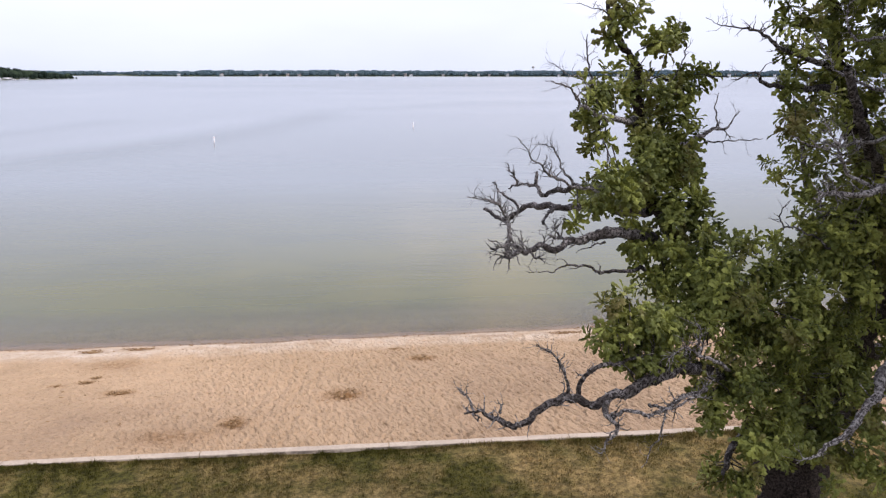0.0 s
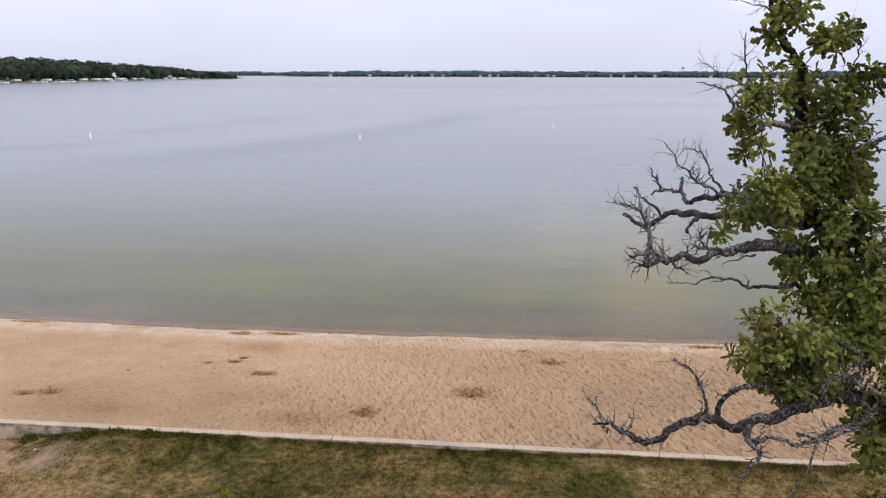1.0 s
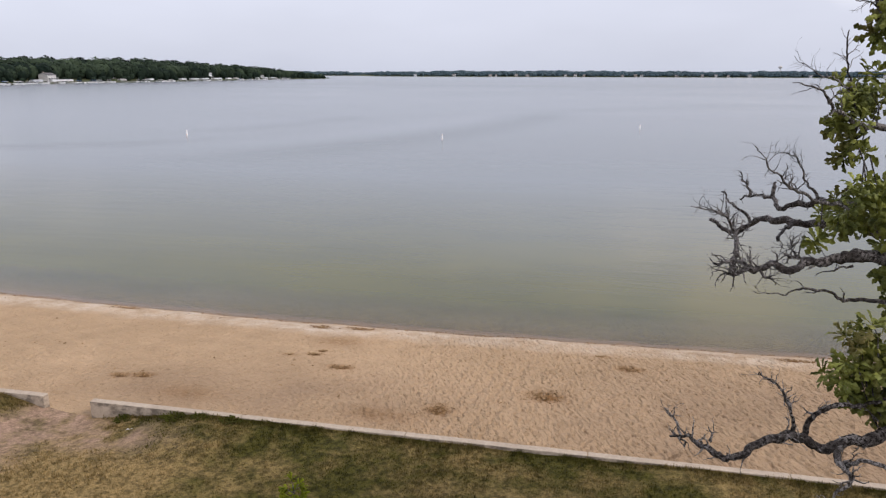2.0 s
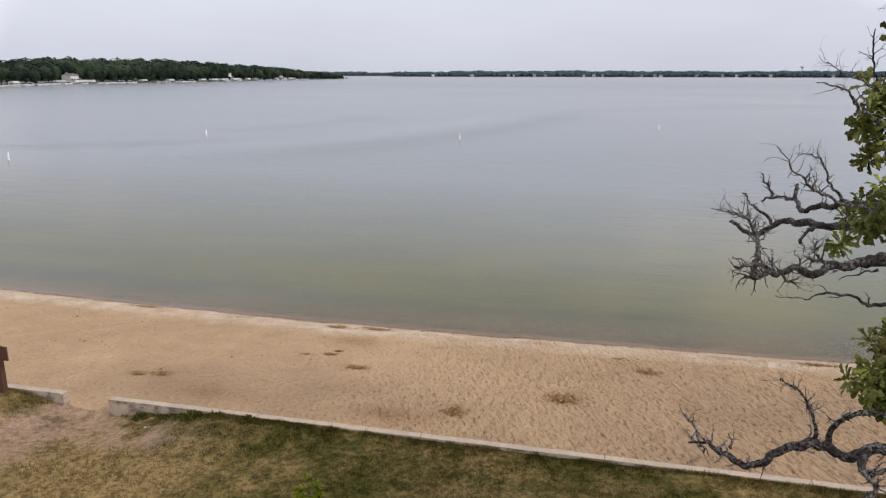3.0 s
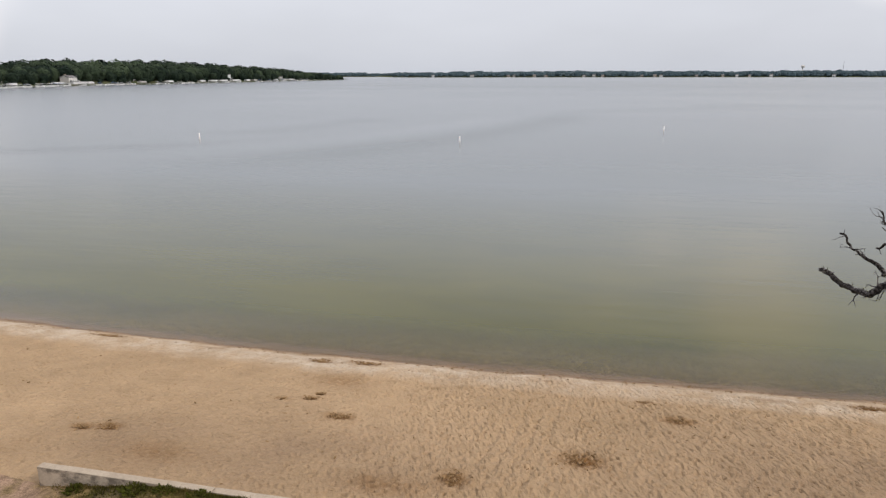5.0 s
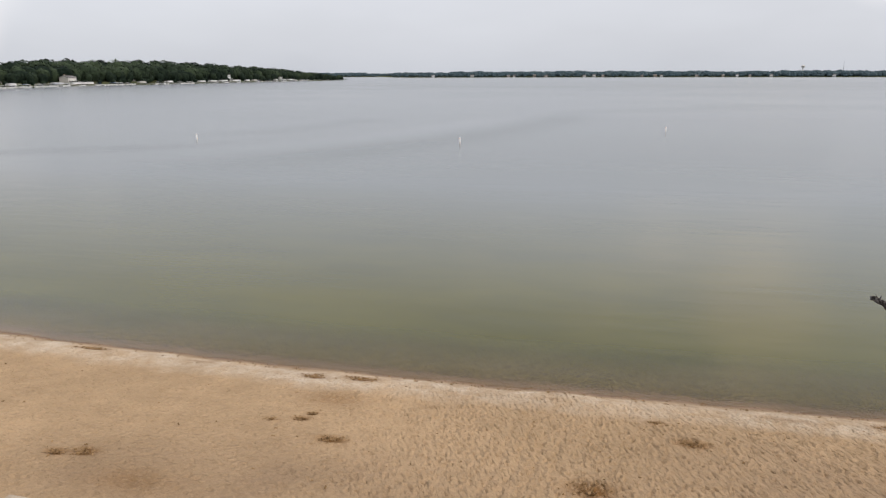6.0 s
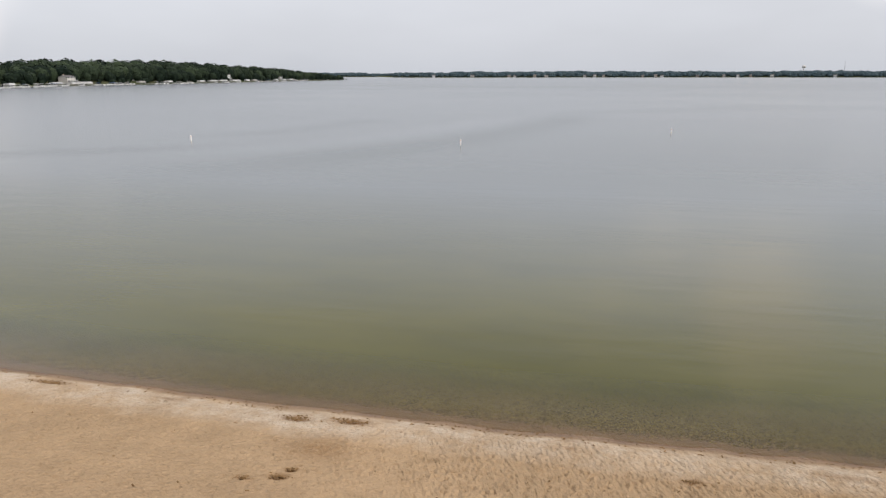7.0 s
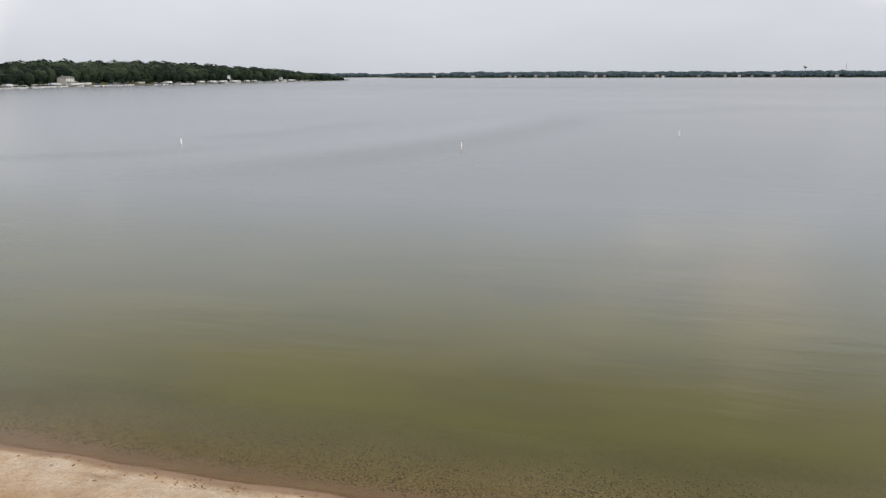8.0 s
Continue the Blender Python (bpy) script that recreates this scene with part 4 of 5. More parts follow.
for s_, inl_, w_, d_, h_, rise_, mat_, st_, lab_ in HOUSES:
    build_house(frame_on_bank(s_, inl_), w_, d_, h_, rise_, mat_, st_, lab_)

shore_rng = random.Random(4)
s_at = 110.0
while s_at < 800:
    build_dock(frame_on_bank(s_at, 0), shore_rng.uniform(6, 12))
    for k_ in range(shore_rng.choice((1, 2, 2, 3))):
        off = shore_rng.uniform(-9, 9)
        m_ = frame_on_bank(s_at + off, -shore_rng.uniform(2, 7))
        m_.translation.z = 0
        kind_ = shore_rng.random()
        if kind_ < 0.3:
            build_lift(m_ @ pose(0, 0, 0, 0, 0, 90), shore_rng.choice((WHITE, WHITE, WHITE, CREAM)), "boat lift with an arched canvas canopy on steel posts", shore_rng.uniform(7, 11))
        else:
            build_boat(m_ @ pose(0, 0, 0, 0, 0, shore_rng.choice((15, 90, 100, 78))), shore_rng.uniform(6.5, 10), shore_rng.choice((None, WHITE, WHITE, BLUE)))
    s_at += shore_rng.uniform(10, 22)


# big hulls moored broadside off the nearest part of the bank, and a covered lift before the white house
for s_, out_, len_, top_ in ((178, 6, 10.5, None), (193, 9, 10, WHITE), (214, 8, 12, WHITE), (229, 7, 11, None), (262, 5, 9, WHITE), (318, 4, 8, None), (345, 4, 8.5, WHITE)):
    m_ = frame_on_bank(s_, -out_)
    m_.translation.z = 0
    build_boat(m_ @ pose(0, 0, 0, 0, 0, 90), len_, top_)
m_ = frame_on_bank(252, -5)
m_.translation.z = 0
build_lift(m_ @ pose(0, 0, 0, 0, 0, 90), WHITE, "boat lift with an arched canvas canopy on steel posts", 10.5)


def far_frame(az, d, z=1.5):
    a = radians(az)
    return Matrix.Translation((-math.sin(a) * d, math.cos(a) * d, z)) @ Matrix.Rotation(a, 4, "Z")


far_rng = random.Random(8)
az_at = -40.0
while az_at < 15:
    big = far_rng.uniform(7, 12)
    build_house(far_frame(az_at, 2404 + far_rng.uniform(0, 8)), big, 9, far_rng.uniform(3.4, 5.6), 2.4,
                far_rng.choice((WHITE, CREAM, CREAM, TAN)), 2, "distant lake house on the opposite shore")
    az_at += far_rng.choice((0.4, 0.8, 1.6, 2.6, 3.4)) * far_rng.uniform(0.8, 1.2)


def build_water_tower(m):
    tower = tagged(new("water_tower"), "pale water tower far beyond the woods", "water tower")
    bm = bmesh.new()
    bmesh.ops.create_uvsphere(bm, u_segments=16, v_segments=10, radius=6, matrix=Matrix.Translation((0, 0, 30)) @ Matrix.Diagonal((1, 1, 0.75, 1)))
    part("tank", bm, CREAM, tower)
    part("shaft", cyl(bmesh.new(), 0, 0, -2, 27, 1.6, 1.2), CREAM, tower)
    tower.matrix_basis = m


def build_mast(m):
    mast = tagged(new("radio_mast"), "thin steel radio mast far beyond the woods", "mast")
    part("shaft", cyl(bmesh.new(), 0, 0, -2, 44, 0.9, 0.4, 6), STEEL, mast)
    for z in (15, 30):
        part("platform", cyl(bmesh.new(), 0, 0, z, z + 0.6, 1.5, seg=8), STEEL, mast)
    mast.matrix_basis = m


build_water_tower(far_frame(-12.6, 2560, 2))
build_mast(far_frame(-15.1, 2560, 2))


# ---- the oak ----
OAK_RNG = random.Random(12)


def catmull(pts, per):
    """A smooth line through control points."""
    p = [pts[0] * 2 - pts[1]] + list(pts) + [pts[-1] * 2 - pts[-2]]
    out = []
    for i in range(1, len(p) - 2):
        a, b, c, d = p[i - 1], p[i], p[i + 1], p[i + 2]
        for k in range(per):
            t = k / per
            out.append(0.5 * (2 * b + (c - a) * t + (2 * a - 5 * b + 4 * c - d) * t * t + (3 * b - a - 3 * c + d) * t ** 3))
    out.append(p[-2].copy())
    return out


class Wood:
    """Collects tapered, crooked tubes as one mesh."""

    def __init__(self):
        self.v, self.f = [], []

    def tube(self, line, radii, sides):
        base = len(self.v)
        side = Vector((0.3, 0.2, 1)).normalized()
        for i, p in enumerate(line):
            way = (line[min(i + 1, len(line) - 1)] - line[max(i - 1, 0)]).normalized()
            side = (side - way * side.dot(way))
            side = side.normalized() if side.length > 1e-4 else way.orthogonal().normalized()
            up = way.cross(side)
            for k in range(sides):
                a = k * math.tau / sides
                r = radii[i]
                if sides > 6:
                    q = p + side * math.cos(a) * r + up * math.sin(a) * r
                    r *= 1 + 0.22 * noise.noise(q * 7) + 0.24 * noise.noise(q * 24)
                self.v.append(tuple(p + (side * math.cos(a) + up * math.sin(a)) * r))
        n = len(line)
        for i in range(n - 1):
            for k in range(sides):
                a, b = base + i * sides + k, base + i * sides + (k + 1) % sides
                self.f.append((a, b, b + sides, a + sides))

    def obj(self, name, mat, parent):
        return from_arrays(name, self.v, self.f, mat, parent, smooth=True)


def rand_dir(rng=OAK_RNG):
    while True:
        v = Vector((rng.uniform(-1, 1), rng.uniform(-1, 1), rng.uniform(-1, 1)))
        if 0.1 < v.length < 1:
            return v.normalized()


oak = tagged(new("oak_tree"), "tall gnarled oak with thin green crown and many bare dead branches", "tree")
LIVE = []            # (point, radius) along living limbs, from which leafy twigs start
dead_twigs = Wood()
live_twigs = Wood()


def twig(wood, start, way, length, r, depth, gnarl=0.5):
    """A crooked twig that forks."""
    line, p, d = [start.copy()], start.copy(), way.copy()
    n = max(3, int(length / 0.032))
    forks = []
    for i in range(n):
        d = (d + rand_dir() * gnarl * 0.55 + Vector((0, 0, 0.03))).normalized()
        p = p + d * (length / n)
        line.append(p.copy())
        if depth > 0 and i > 0 and OAK_RNG.random() < 0.36:
            forks.append((p.copy(), (d + rand_dir() * 0.9).normalized(), i / n))
    wood.tube(line, [r * (1 - 0.8 * i / n) for i in range(n + 1)], 5 if r > 0.006 else 4)
    for q, w, k in forks:
        twig(wood, q, w, length * OAK_RNG.uniform(0.3, 0.6) * (1.1 - 0.5 * k), r * (0.75 - 0.35 * k), depth - 1, gnarl)
    return line


def limb(name, mat, r0, r1, twigs, *pts, live=False, sides=12, power=1.0):
    """One limb through its bends, tapering from r0 to r1; twigs: how many bare twigs grow from its outer part."""
    pts = [Vector(p) for p in pts]
    per = 8
    line = catmull(pts, per)
    n = len(line)
    # knots and crooks
    for i in range(1, n - 1):
        line[i] = line[i] + Vector((noise.noise(line[i] * 5.1), noise.noise(line[i] * 5.1 + Vector((9, 0, 0))), noise.noise(line[i] * 5.1 + Vector((0, 9, 0))))) * 0.05 * (0.5 + r0 * 4)
        line[i] = line[i] + Vector((noise.noise(line[i] * 17), noise.noise(line[i] * 17 + Vector((9, 0, 0))), noise.noise(line[i] * 17 + Vector((0, 9, 0))))) * 0.024
    radii = [(r0 + (r1 - r0) * (i / (n - 1)) ** power) * (1 + 0.10 * noise.noise(line[i] * 7)) for i in range(n)]
    w = Wood()
    w.tube(line, radii, sides)
    w.obj(name, mat, oak)
    if live:
        for i in range(n):
            LIVE.append((line[i], radii[i]))
    for _ in range(int(twigs * 2.6)):
        i = int(n * OAK_RNG.uniform(0.3, 1.0)) - 1
        way = (line[min(i + 1, n - 1)] - line[max(i - 1, 0)]).normalized()
        twig(dead_twigs, line[i], (rand_dir() + way * 0.5 + Vector((-0.1, 0, 0.25))).normalized(),
             OAK_RNG.uniform(0.05, 0.20), min(radii[i] * 0.6, 0.009), 2, 1.05)


limb('trunk', TRUNK, 0.440, 0.024, 0,
     (5.28, 7.50, 1.00), (5.16, 7.50, 2.80), (5.21, 7.50, 3.44), (5.49, 7.55, 4.17), (5.75, 7.60, 4.81), (5.94, 7.70, 5.56), (5.97, 7.80, 6.37), (5.69, 7.80, 7.18), (5.34, 7.80, 7.95), (5.00, 7.70, 8.67), (4.82, 7.70, 9.30), live=True, sides=16, power=0.9)
limb('limb', TRUNK, 0.122, 0.016, 0,
     (5.52, 7.55, 4.24), (4.63, 7.40, 4.86), (3.77, 7.20, 5.57), (3.23, 7.10, 6.13), (2.92, 7.10, 6.69), (2.76, 7.10, 7.22), (2.70, 7.10, 7.62), (2.64, 7.10, 8.04), (2.48, 7.10, 8.28), (2.33, 7.00, 8.51), (2.25, 7.00, 8.90), live=True, power=0.8)
limb('limb', BARK, 0.067, 0.010, 16,
     (5.24, 7.40, 3.96), (3.87, 6.60, 4.76), (2.98, 6.00, 5.31), (2.53, 5.70, 5.37), (2.21, 5.60, 5.30), (1.85, 5.50, 5.23), (1.64, 5.50, 5.30), (1.37, 5.40, 5.26), (1.14, 5.30, 5.17), (0.98, 5.35, 5.21), (0.84, 5.40, 5.24), (0.71, 5.40, 5.24), live=True, power=1.05)
limb('limb', BARK, 0.023, 0.014, 5,
     (1.69, 5.50, 5.30), (1.74, 5.50, 5.46), (1.84, 5.50, 5.56), (2.06, 5.60, 5.54), (2.30, 5.70, 5.58), power=0.8)
limb('twig', BARK, 0.017, 0.005, 9,
     (1.62, 5.50, 5.31), (1.60, 5.50, 5.50), (1.53, 5.50, 5.63), (1.45, 5.50, 5.73), (1.33, 5.50, 5.78), sides=7, power=0.8)
limb('limb', DEAD, 0.032, 0.006, 8,
     (1.97, 5.50, 5.24), (1.93, 5.40, 5.17), (2.01, 5.30, 5.11), (1.88, 5.20, 5.04), (1.81, 5.20, 4.93), power=0.8)
limb('limb', DEAD, 0.022, 0.005, 8,
     (2.00, 5.40, 5.13), (2.08, 5.30, 5.25), (2.28, 5.20, 5.25), (2.47, 5.10, 5.42), (2.66, 5.10, 5.46), power=0.8)
limb('limb', BARK, 0.061, 0.010, 11,
     (2.88, 6.90, 6.34), (2.46, 6.60, 6.47), (2.17, 6.40, 6.53), (1.90, 6.20, 6.54), (1.73, 6.10, 6.52), (1.58, 6.00, 6.47), (1.43, 5.95, 6.54), (1.29, 5.90, 6.50), (1.16, 5.85, 6.56), (0.98, 5.80, 6.56), power=0.8)
limb('limb', BARK, 0.022, 0.003, 3,
     (2.90, 6.90, 6.02), (2.45, 6.50, 6.14), (2.08, 6.20, 6.21), (1.90, 6.10, 6.31), (1.71, 6.00, 6.33), (1.53, 5.90, 6.31), (1.29, 5.80, 6.35), power=0.8)
limb('limb', BARK, 0.061, 0.020, 10,
     (2.92, 7.20, 6.58), (2.86, 7.90, 6.46), (2.75, 8.50, 6.43), (2.60, 9.10, 6.27), (2.33, 9.60, 6.22), (2.14, 10.00, 6.10), (1.99, 10.00, 6.00), (1.92, 10.05, 5.93), (1.86, 10.50, 5.89), (1.80, 10.80, 5.89), (1.72, 10.92, 5.93), live=True, power=0.8)
limb('limb', BARK, 0.054, 0.009, 6,
     (2.78, 7.20, 6.85), (2.68, 7.80, 6.73), (2.56, 8.50, 6.64), (2.48, 8.80, 6.58), (2.35, 8.90, 6.55), (2.20, 8.90, 6.49), (2.15, 9.00, 6.50), (2.14, 9.20, 6.56), (2.09, 9.50, 6.53), (2.00, 9.80, 6.47), (1.93, 10.00, 6.40), power=0.8)
limb('limb', BARK, 0.022, 0.006, 6,
     (2.01, 9.80, 6.47), (1.97, 9.80, 6.57), (1.93, 9.80, 6.66), (1.88, 9.86, 6.78), power=0.8)
limb('twig', DEAD, 0.017, 0.004, 9,
     (2.06, 6.30, 6.95), (1.79, 6.20, 7.03), (1.52, 6.00, 7.14), (1.40, 5.90, 7.24), (1.29, 5.80, 7.36), (1.17, 5.70, 7.49), sides=7, power=0.8)
limb('twig', DEAD, 0.014, 0.003, 7,
     (2.02, 7.00, 6.92), (1.92, 7.00, 7.04), (1.83, 7.00, 7.21), (1.74, 7.00, 7.31), (1.65, 7.00, 7.35), sides=7, power=0.8)
limb('limb', DEAD, 0.036, 0.003, 5,
     (2.69, 7.10, 7.54), (2.38, 6.80, 7.57), (2.11, 6.60, 7.62), (1.89, 6.40, 7.74), (1.72, 6.30, 7.89), (1.52, 6.30, 7.94), live=True, power=0.8)
limb('twig', BARK, 0.014, 0.005, 7,
     (2.15, 6.80, 7.69), (2.09, 6.70, 7.91), (2.04, 6.70, 8.11), (2.00, 6.70, 8.36), sides=7, power=0.8)
limb('twig', DEAD, 0.009, 0.002, 7,
     (2.08, 6.70, 7.91), (1.91, 6.60, 7.97), (1.72, 6.50, 8.02), (1.56, 6.50, 8.15), sides=7, power=0.8)
limb('limb', DEAD, 0.025, 0.004, 2,
     (3.07, 6.90, 7.32), (3.34, 6.80, 7.46), (3.48, 6.80, 7.48), (3.54, 6.80, 7.57), (3.60, 6.80, 7.65), power=0.8)
limb('twig', DEAD, 0.012, 0.004, 1,
     (3.37, 6.80, 7.47), (3.36, 6.80, 7.66), (3.36, 6.80, 7.82), sides=7, power=0.8)
limb('twig', DEAD, 0.012, 0.003, 2,
     (3.18, 7.00, 7.28), (3.42, 6.90, 7.34), (3.64, 6.80, 7.35), (3.87, 6.80, 7.38), sides=7, power=0.8)
limb('limb', BARK, 0.050, 0.004, 5,
     (5.42, 7.80, 7.83), (4.72, 7.40, 7.86), (4.29, 7.10, 7.87), (3.84, 6.80, 7.91), (3.66, 6.70, 8.00), (3.38, 6.60, 7.95), live=True, power=0.8)
limb('limb', BARK, 0.036, 0.002, 9,
     (5.22, 7.60, 8.01), (4.49, 7.30, 8.18), (4.09, 7.10, 8.26), (3.83, 7.00, 8.42), (3.49, 6.90, 8.44), (3.22, 6.90, 8.53), power=0.8)
limb('limb', DEAD, 0.065, 0.008, 14,
     (5.47, 6.20, 7.13), (4.65, 5.80, 7.07), (4.20, 5.60, 7.04), (3.82, 5.50, 7.03), (3.56, 5.40, 7.02), power=0.8)
limb('limb', DEAD, 0.065, 0.005, 8,
     (5.18, 5.90, 5.78), (4.53, 5.50, 5.43), (4.26, 5.30, 5.19), (4.02, 5.20, 4.98), (3.73, 5.10, 4.89), (3.44, 5.00, 4.85), power=0.8)
limb('twig', BARK, 0.013, 0.004, 4,
     (4.61, 6.60, 6.28), (4.21, 6.40, 6.50), (3.90, 6.30, 6.60), (3.84, 6.30, 6.73), (3.93, 6.30, 6.84), sides=7, power=0.8)
limb('limb', TRUNK, 0.130, 0.024, 0,
     (5.78, 7.60, 4.95), (6.36, 7.70, 5.26), (6.85, 7.80, 5.87), (7.00, 7.80, 6.63), (7.00, 7.80, 7.44), (6.80, 7.80, 8.27), live=True, power=0.8)
limb('limb', BARK, 0.108, 0.040, 0,
     (5.66, 7.60, 4.51), (6.71, 8.30, 4.42), (8.05, 9.00, 4.26), (9.47, 9.60, 4.35), live=True, power=0.8)
limb('limb', BARK, 0.086, 0.032, 0,
     (5.81, 7.70, 5.92), (5.96, 8.60, 6.07), (6.03, 9.30, 6.48), (6.11, 9.70, 7.15), live=True, power=0.8)
limb('limb', BARK, 0.086, 0.032, 0,
     (5.90, 7.70, 6.05), (5.29, 6.90, 6.86), (4.58, 6.30, 7.45), (4.12, 6.00, 8.06), live=True, power=0.8)
limb('limb', BARK, 0.086, 0.016, 0,
     (5.24, 7.40, 3.96), (4.16, 6.60, 4.42), (3.52, 6.10, 4.40), (3.32, 5.90, 4.21), live=True, power=0.8)
limb('limb', DEAD, 0.022, 0.003, 5,
     (2.96, 5.70, 5.22), (2.56, 5.50, 5.22), (2.43, 5.40, 5.01), (2.24, 5.30, 4.71), power=0.8)
limb('twig', DEAD, 0.017, 0.005, 12,
     (3.05, 5.50, 5.49), (2.68, 5.30, 5.72), (2.50, 5.20, 5.84), (2.36, 5.20, 5.75), sides=7, power=0.8)
limb('twig', DEAD, 0.012, 0.004, 9,
     (2.65, 5.30, 5.72), (2.64, 5.25, 5.89), (2.58, 5.20, 6.04), sides=7, power=0.8)
limb('twig', DEAD, 0.016, 0.005, 10,
     (2.31, 5.40, 5.25), (2.45, 5.25, 5.27), (2.63, 5.20, 5.41), (2.76, 5.20, 5.61), sides=7, power=0.8)
limb('limb', DEAD, 0.022, 0.004, 12,
     (5.06, 6.40, 7.43), (4.39, 6.10, 7.39), (3.89, 5.90, 7.38), (3.55, 5.80, 7.49), power=0.8)
limb('twig', DEAD, 0.020, 0.004, 12,
     (4.38, 5.70, 7.01), (3.96, 5.60, 7.23), (3.83, 5.60, 7.46), (3.70, 5.60, 7.67), sides=7, power=0.8)
limb('twig', DEAD, 0.020, 0.004, 11,
     (5.14, 6.60, 7.85), (4.58, 6.40, 7.91), (4.21, 6.30, 8.06), (3.96, 6.30, 8.36), sides=7, power=0.8)
limb('twig', DEAD, 0.017, 0.004, 9,
     (5.09, 6.80, 8.39), (4.61, 6.60, 8.32), (4.45, 6.60, 8.58), (4.59, 6.60, 8.78), sides=7, power=0.8)
limb('twig', BARK, 0.010, 0.002, 5,
     (2.43, 7.00, 8.30), (2.24, 6.90, 8.56), (2.07, 6.90, 8.61), (1.93, 6.90, 8.65), sides=7, power=0.8)
limb('twig', BARK, 0.012, 0.002, 6,
     (2.95, 7.00, 7.90), (3.02, 6.90, 8.12), (3.05, 6.90, 8.28), (2.94, 6.90, 8.51), sides=7, power=0.8)
limb('twig', BARK, 0.009, 0.003, 3,
     (2.42, 7.00, 8.33), (2.53, 7.00, 8.54), (2.66, 7.00, 8.67), sides=7, power=0.8)
limb('limb', BARK, 0.026, 0.017, 1,
     (2.15, 9.20, 6.57), (2.16, 9.25, 6.64), (2.18, 9.30, 6.74), power=0.8)
limb('limb', BARK, 0.023, 0.010, 2,
     (2.14, 10.34, 6.05), (2.06, 10.40, 6.16), (1.95, 10.55, 6.23), (1.87, 10.65, 6.31), (1.81, 10.72, 6.38), power=0.8)
limb('limb', BARK, 0.029, 0.013, 1,
     (2.48, 9.20, 6.28), (2.33, 9.00, 6.27), (2.15, 8.60, 6.27), (2.01, 8.20, 6.25), power=0.8)
# limb added out of view to carry the sun-blocking crown
limb('limb', BARK, 0.086, 0.016, 0,
     (5.87, 7.60, 5.80), (6.24, 6.90, 6.55), (6.41, 6.20, 7.12), (6.81, 5.60, 7.44), (7.05, 5.20, 7.61), live=True, power=0.8)
limb('limb', DEAD, 0.026, 0.003, 15,
     (1.14, 5.85, 6.50), (1.15, 5.90, 6.58), (1.21, 6.15, 6.65), (1.19, 6.25, 6.73), (1.08, 6.10, 6.89), (0.96, 6.00, 6.93), (0.78, 5.90, 6.99), power=0.8)
limb('limb', BARK, 0.024, 0.013, 7,
     (1.26, 5.90, 6.51), (1.18, 5.85, 6.48), (1.12, 5.80, 6.48), (1.06, 5.80, 6.48), power=0.8)
limb('twig', BARK, 0.012, 0.003, 1,
     (2.18, 6.40, 6.45), (2.04, 6.35, 6.41), (1.87, 6.30, 6.37), sides=7, power=0.8)
limb('twig', BARK, 0.020, 0.012, 6,
     (1.75, 6.15, 6.53), (1.67, 6.17, 6.55), (1.58, 6.18, 6.57), sides=7, power=0.8)
limb('twig', BARK, 0.012, 0.003, 8,
     (1.67, 6.17, 6.56), (1.65, 6.20, 6.63), (1.65, 6.20, 6.70), sides=7, power=0.8)
limb('twig', BARK, 0.012, 0.003, 5,
     (1.35, 5.90, 6.50), (1.39, 5.85, 6.44), (1.44, 5.80, 6.41), sides=7, power=0.8)
limb('twig', BARK, 0.007, 0.002, 0,
     (2.02, 8.20, 6.27), (2.04, 8.10, 6.21), (1.98, 8.00, 6.08), sides=7, power=0.8)
limb('twig', DEAD, 0.014, 0.004, 3,
     (0.79, 5.40, 5.26), (0.76, 5.50, 5.31), (0.73, 5.55, 5.34), (0.67, 5.58, 5.38), sides=7, power=0.8)
limb('twig', DEAD, 0.007, 0.002, 0,
     (0.74, 5.55, 5.33), (0.76, 5.55, 5.37), (0.77, 5.55, 5.42), sides=7, power=0.8)
limb('twig', DEAD, 0.013, 0.006, 1,
     (0.78, 5.40, 5.25), (0.81, 5.40, 5.20), (0.83, 5.40, 5.16), sides=7, power=0.8)
limb('twig', DEAD, 0.012, 0.004, 2,
     (1.01, 5.35, 5.27), (1.01, 5.35, 5.33), (0.98, 5.35, 5.38), sides=7, power=0.8)


# leafy growth: soft rounded volumes in which twigs end in tufts of lobed leaves
def leaf_shape():
    """A lobed oak leaf of unit length along +y, slightly folded along its midrib."""
    half = ((0.012, 0.0), (0.085, 0.24), (0.055, 0.36), (0.185, 0.56), (0.11, 0.68), (0.21, 0.84), (0.0, 1.0))
    v = [(0.0, y, 0.02 * math.sin(y * 3)) for _, y in half]
    v += [(x, y, 0.35 * x - 0.22 * y * y) for x, y in half[:-1]] + [(-x, y, 0.35 * x - 0.22 * y * y) for x, y in half[:-1]]
    v[6] = (0.0, 1.0, -0.22)
    f = []
    for i in range(6):
        for s, o in ((7, 1), (13, -1)):
            a, b, c, d = i, s + i, s + i + 1, i + 1
            q = (a, b, c, d) if i < 5 else (a, b, 6)
            f.append(q if o > 0 else q[::-1])
    return v, f


LEAF_V, LEAF_F = leaf_shape()
leaf_places = []


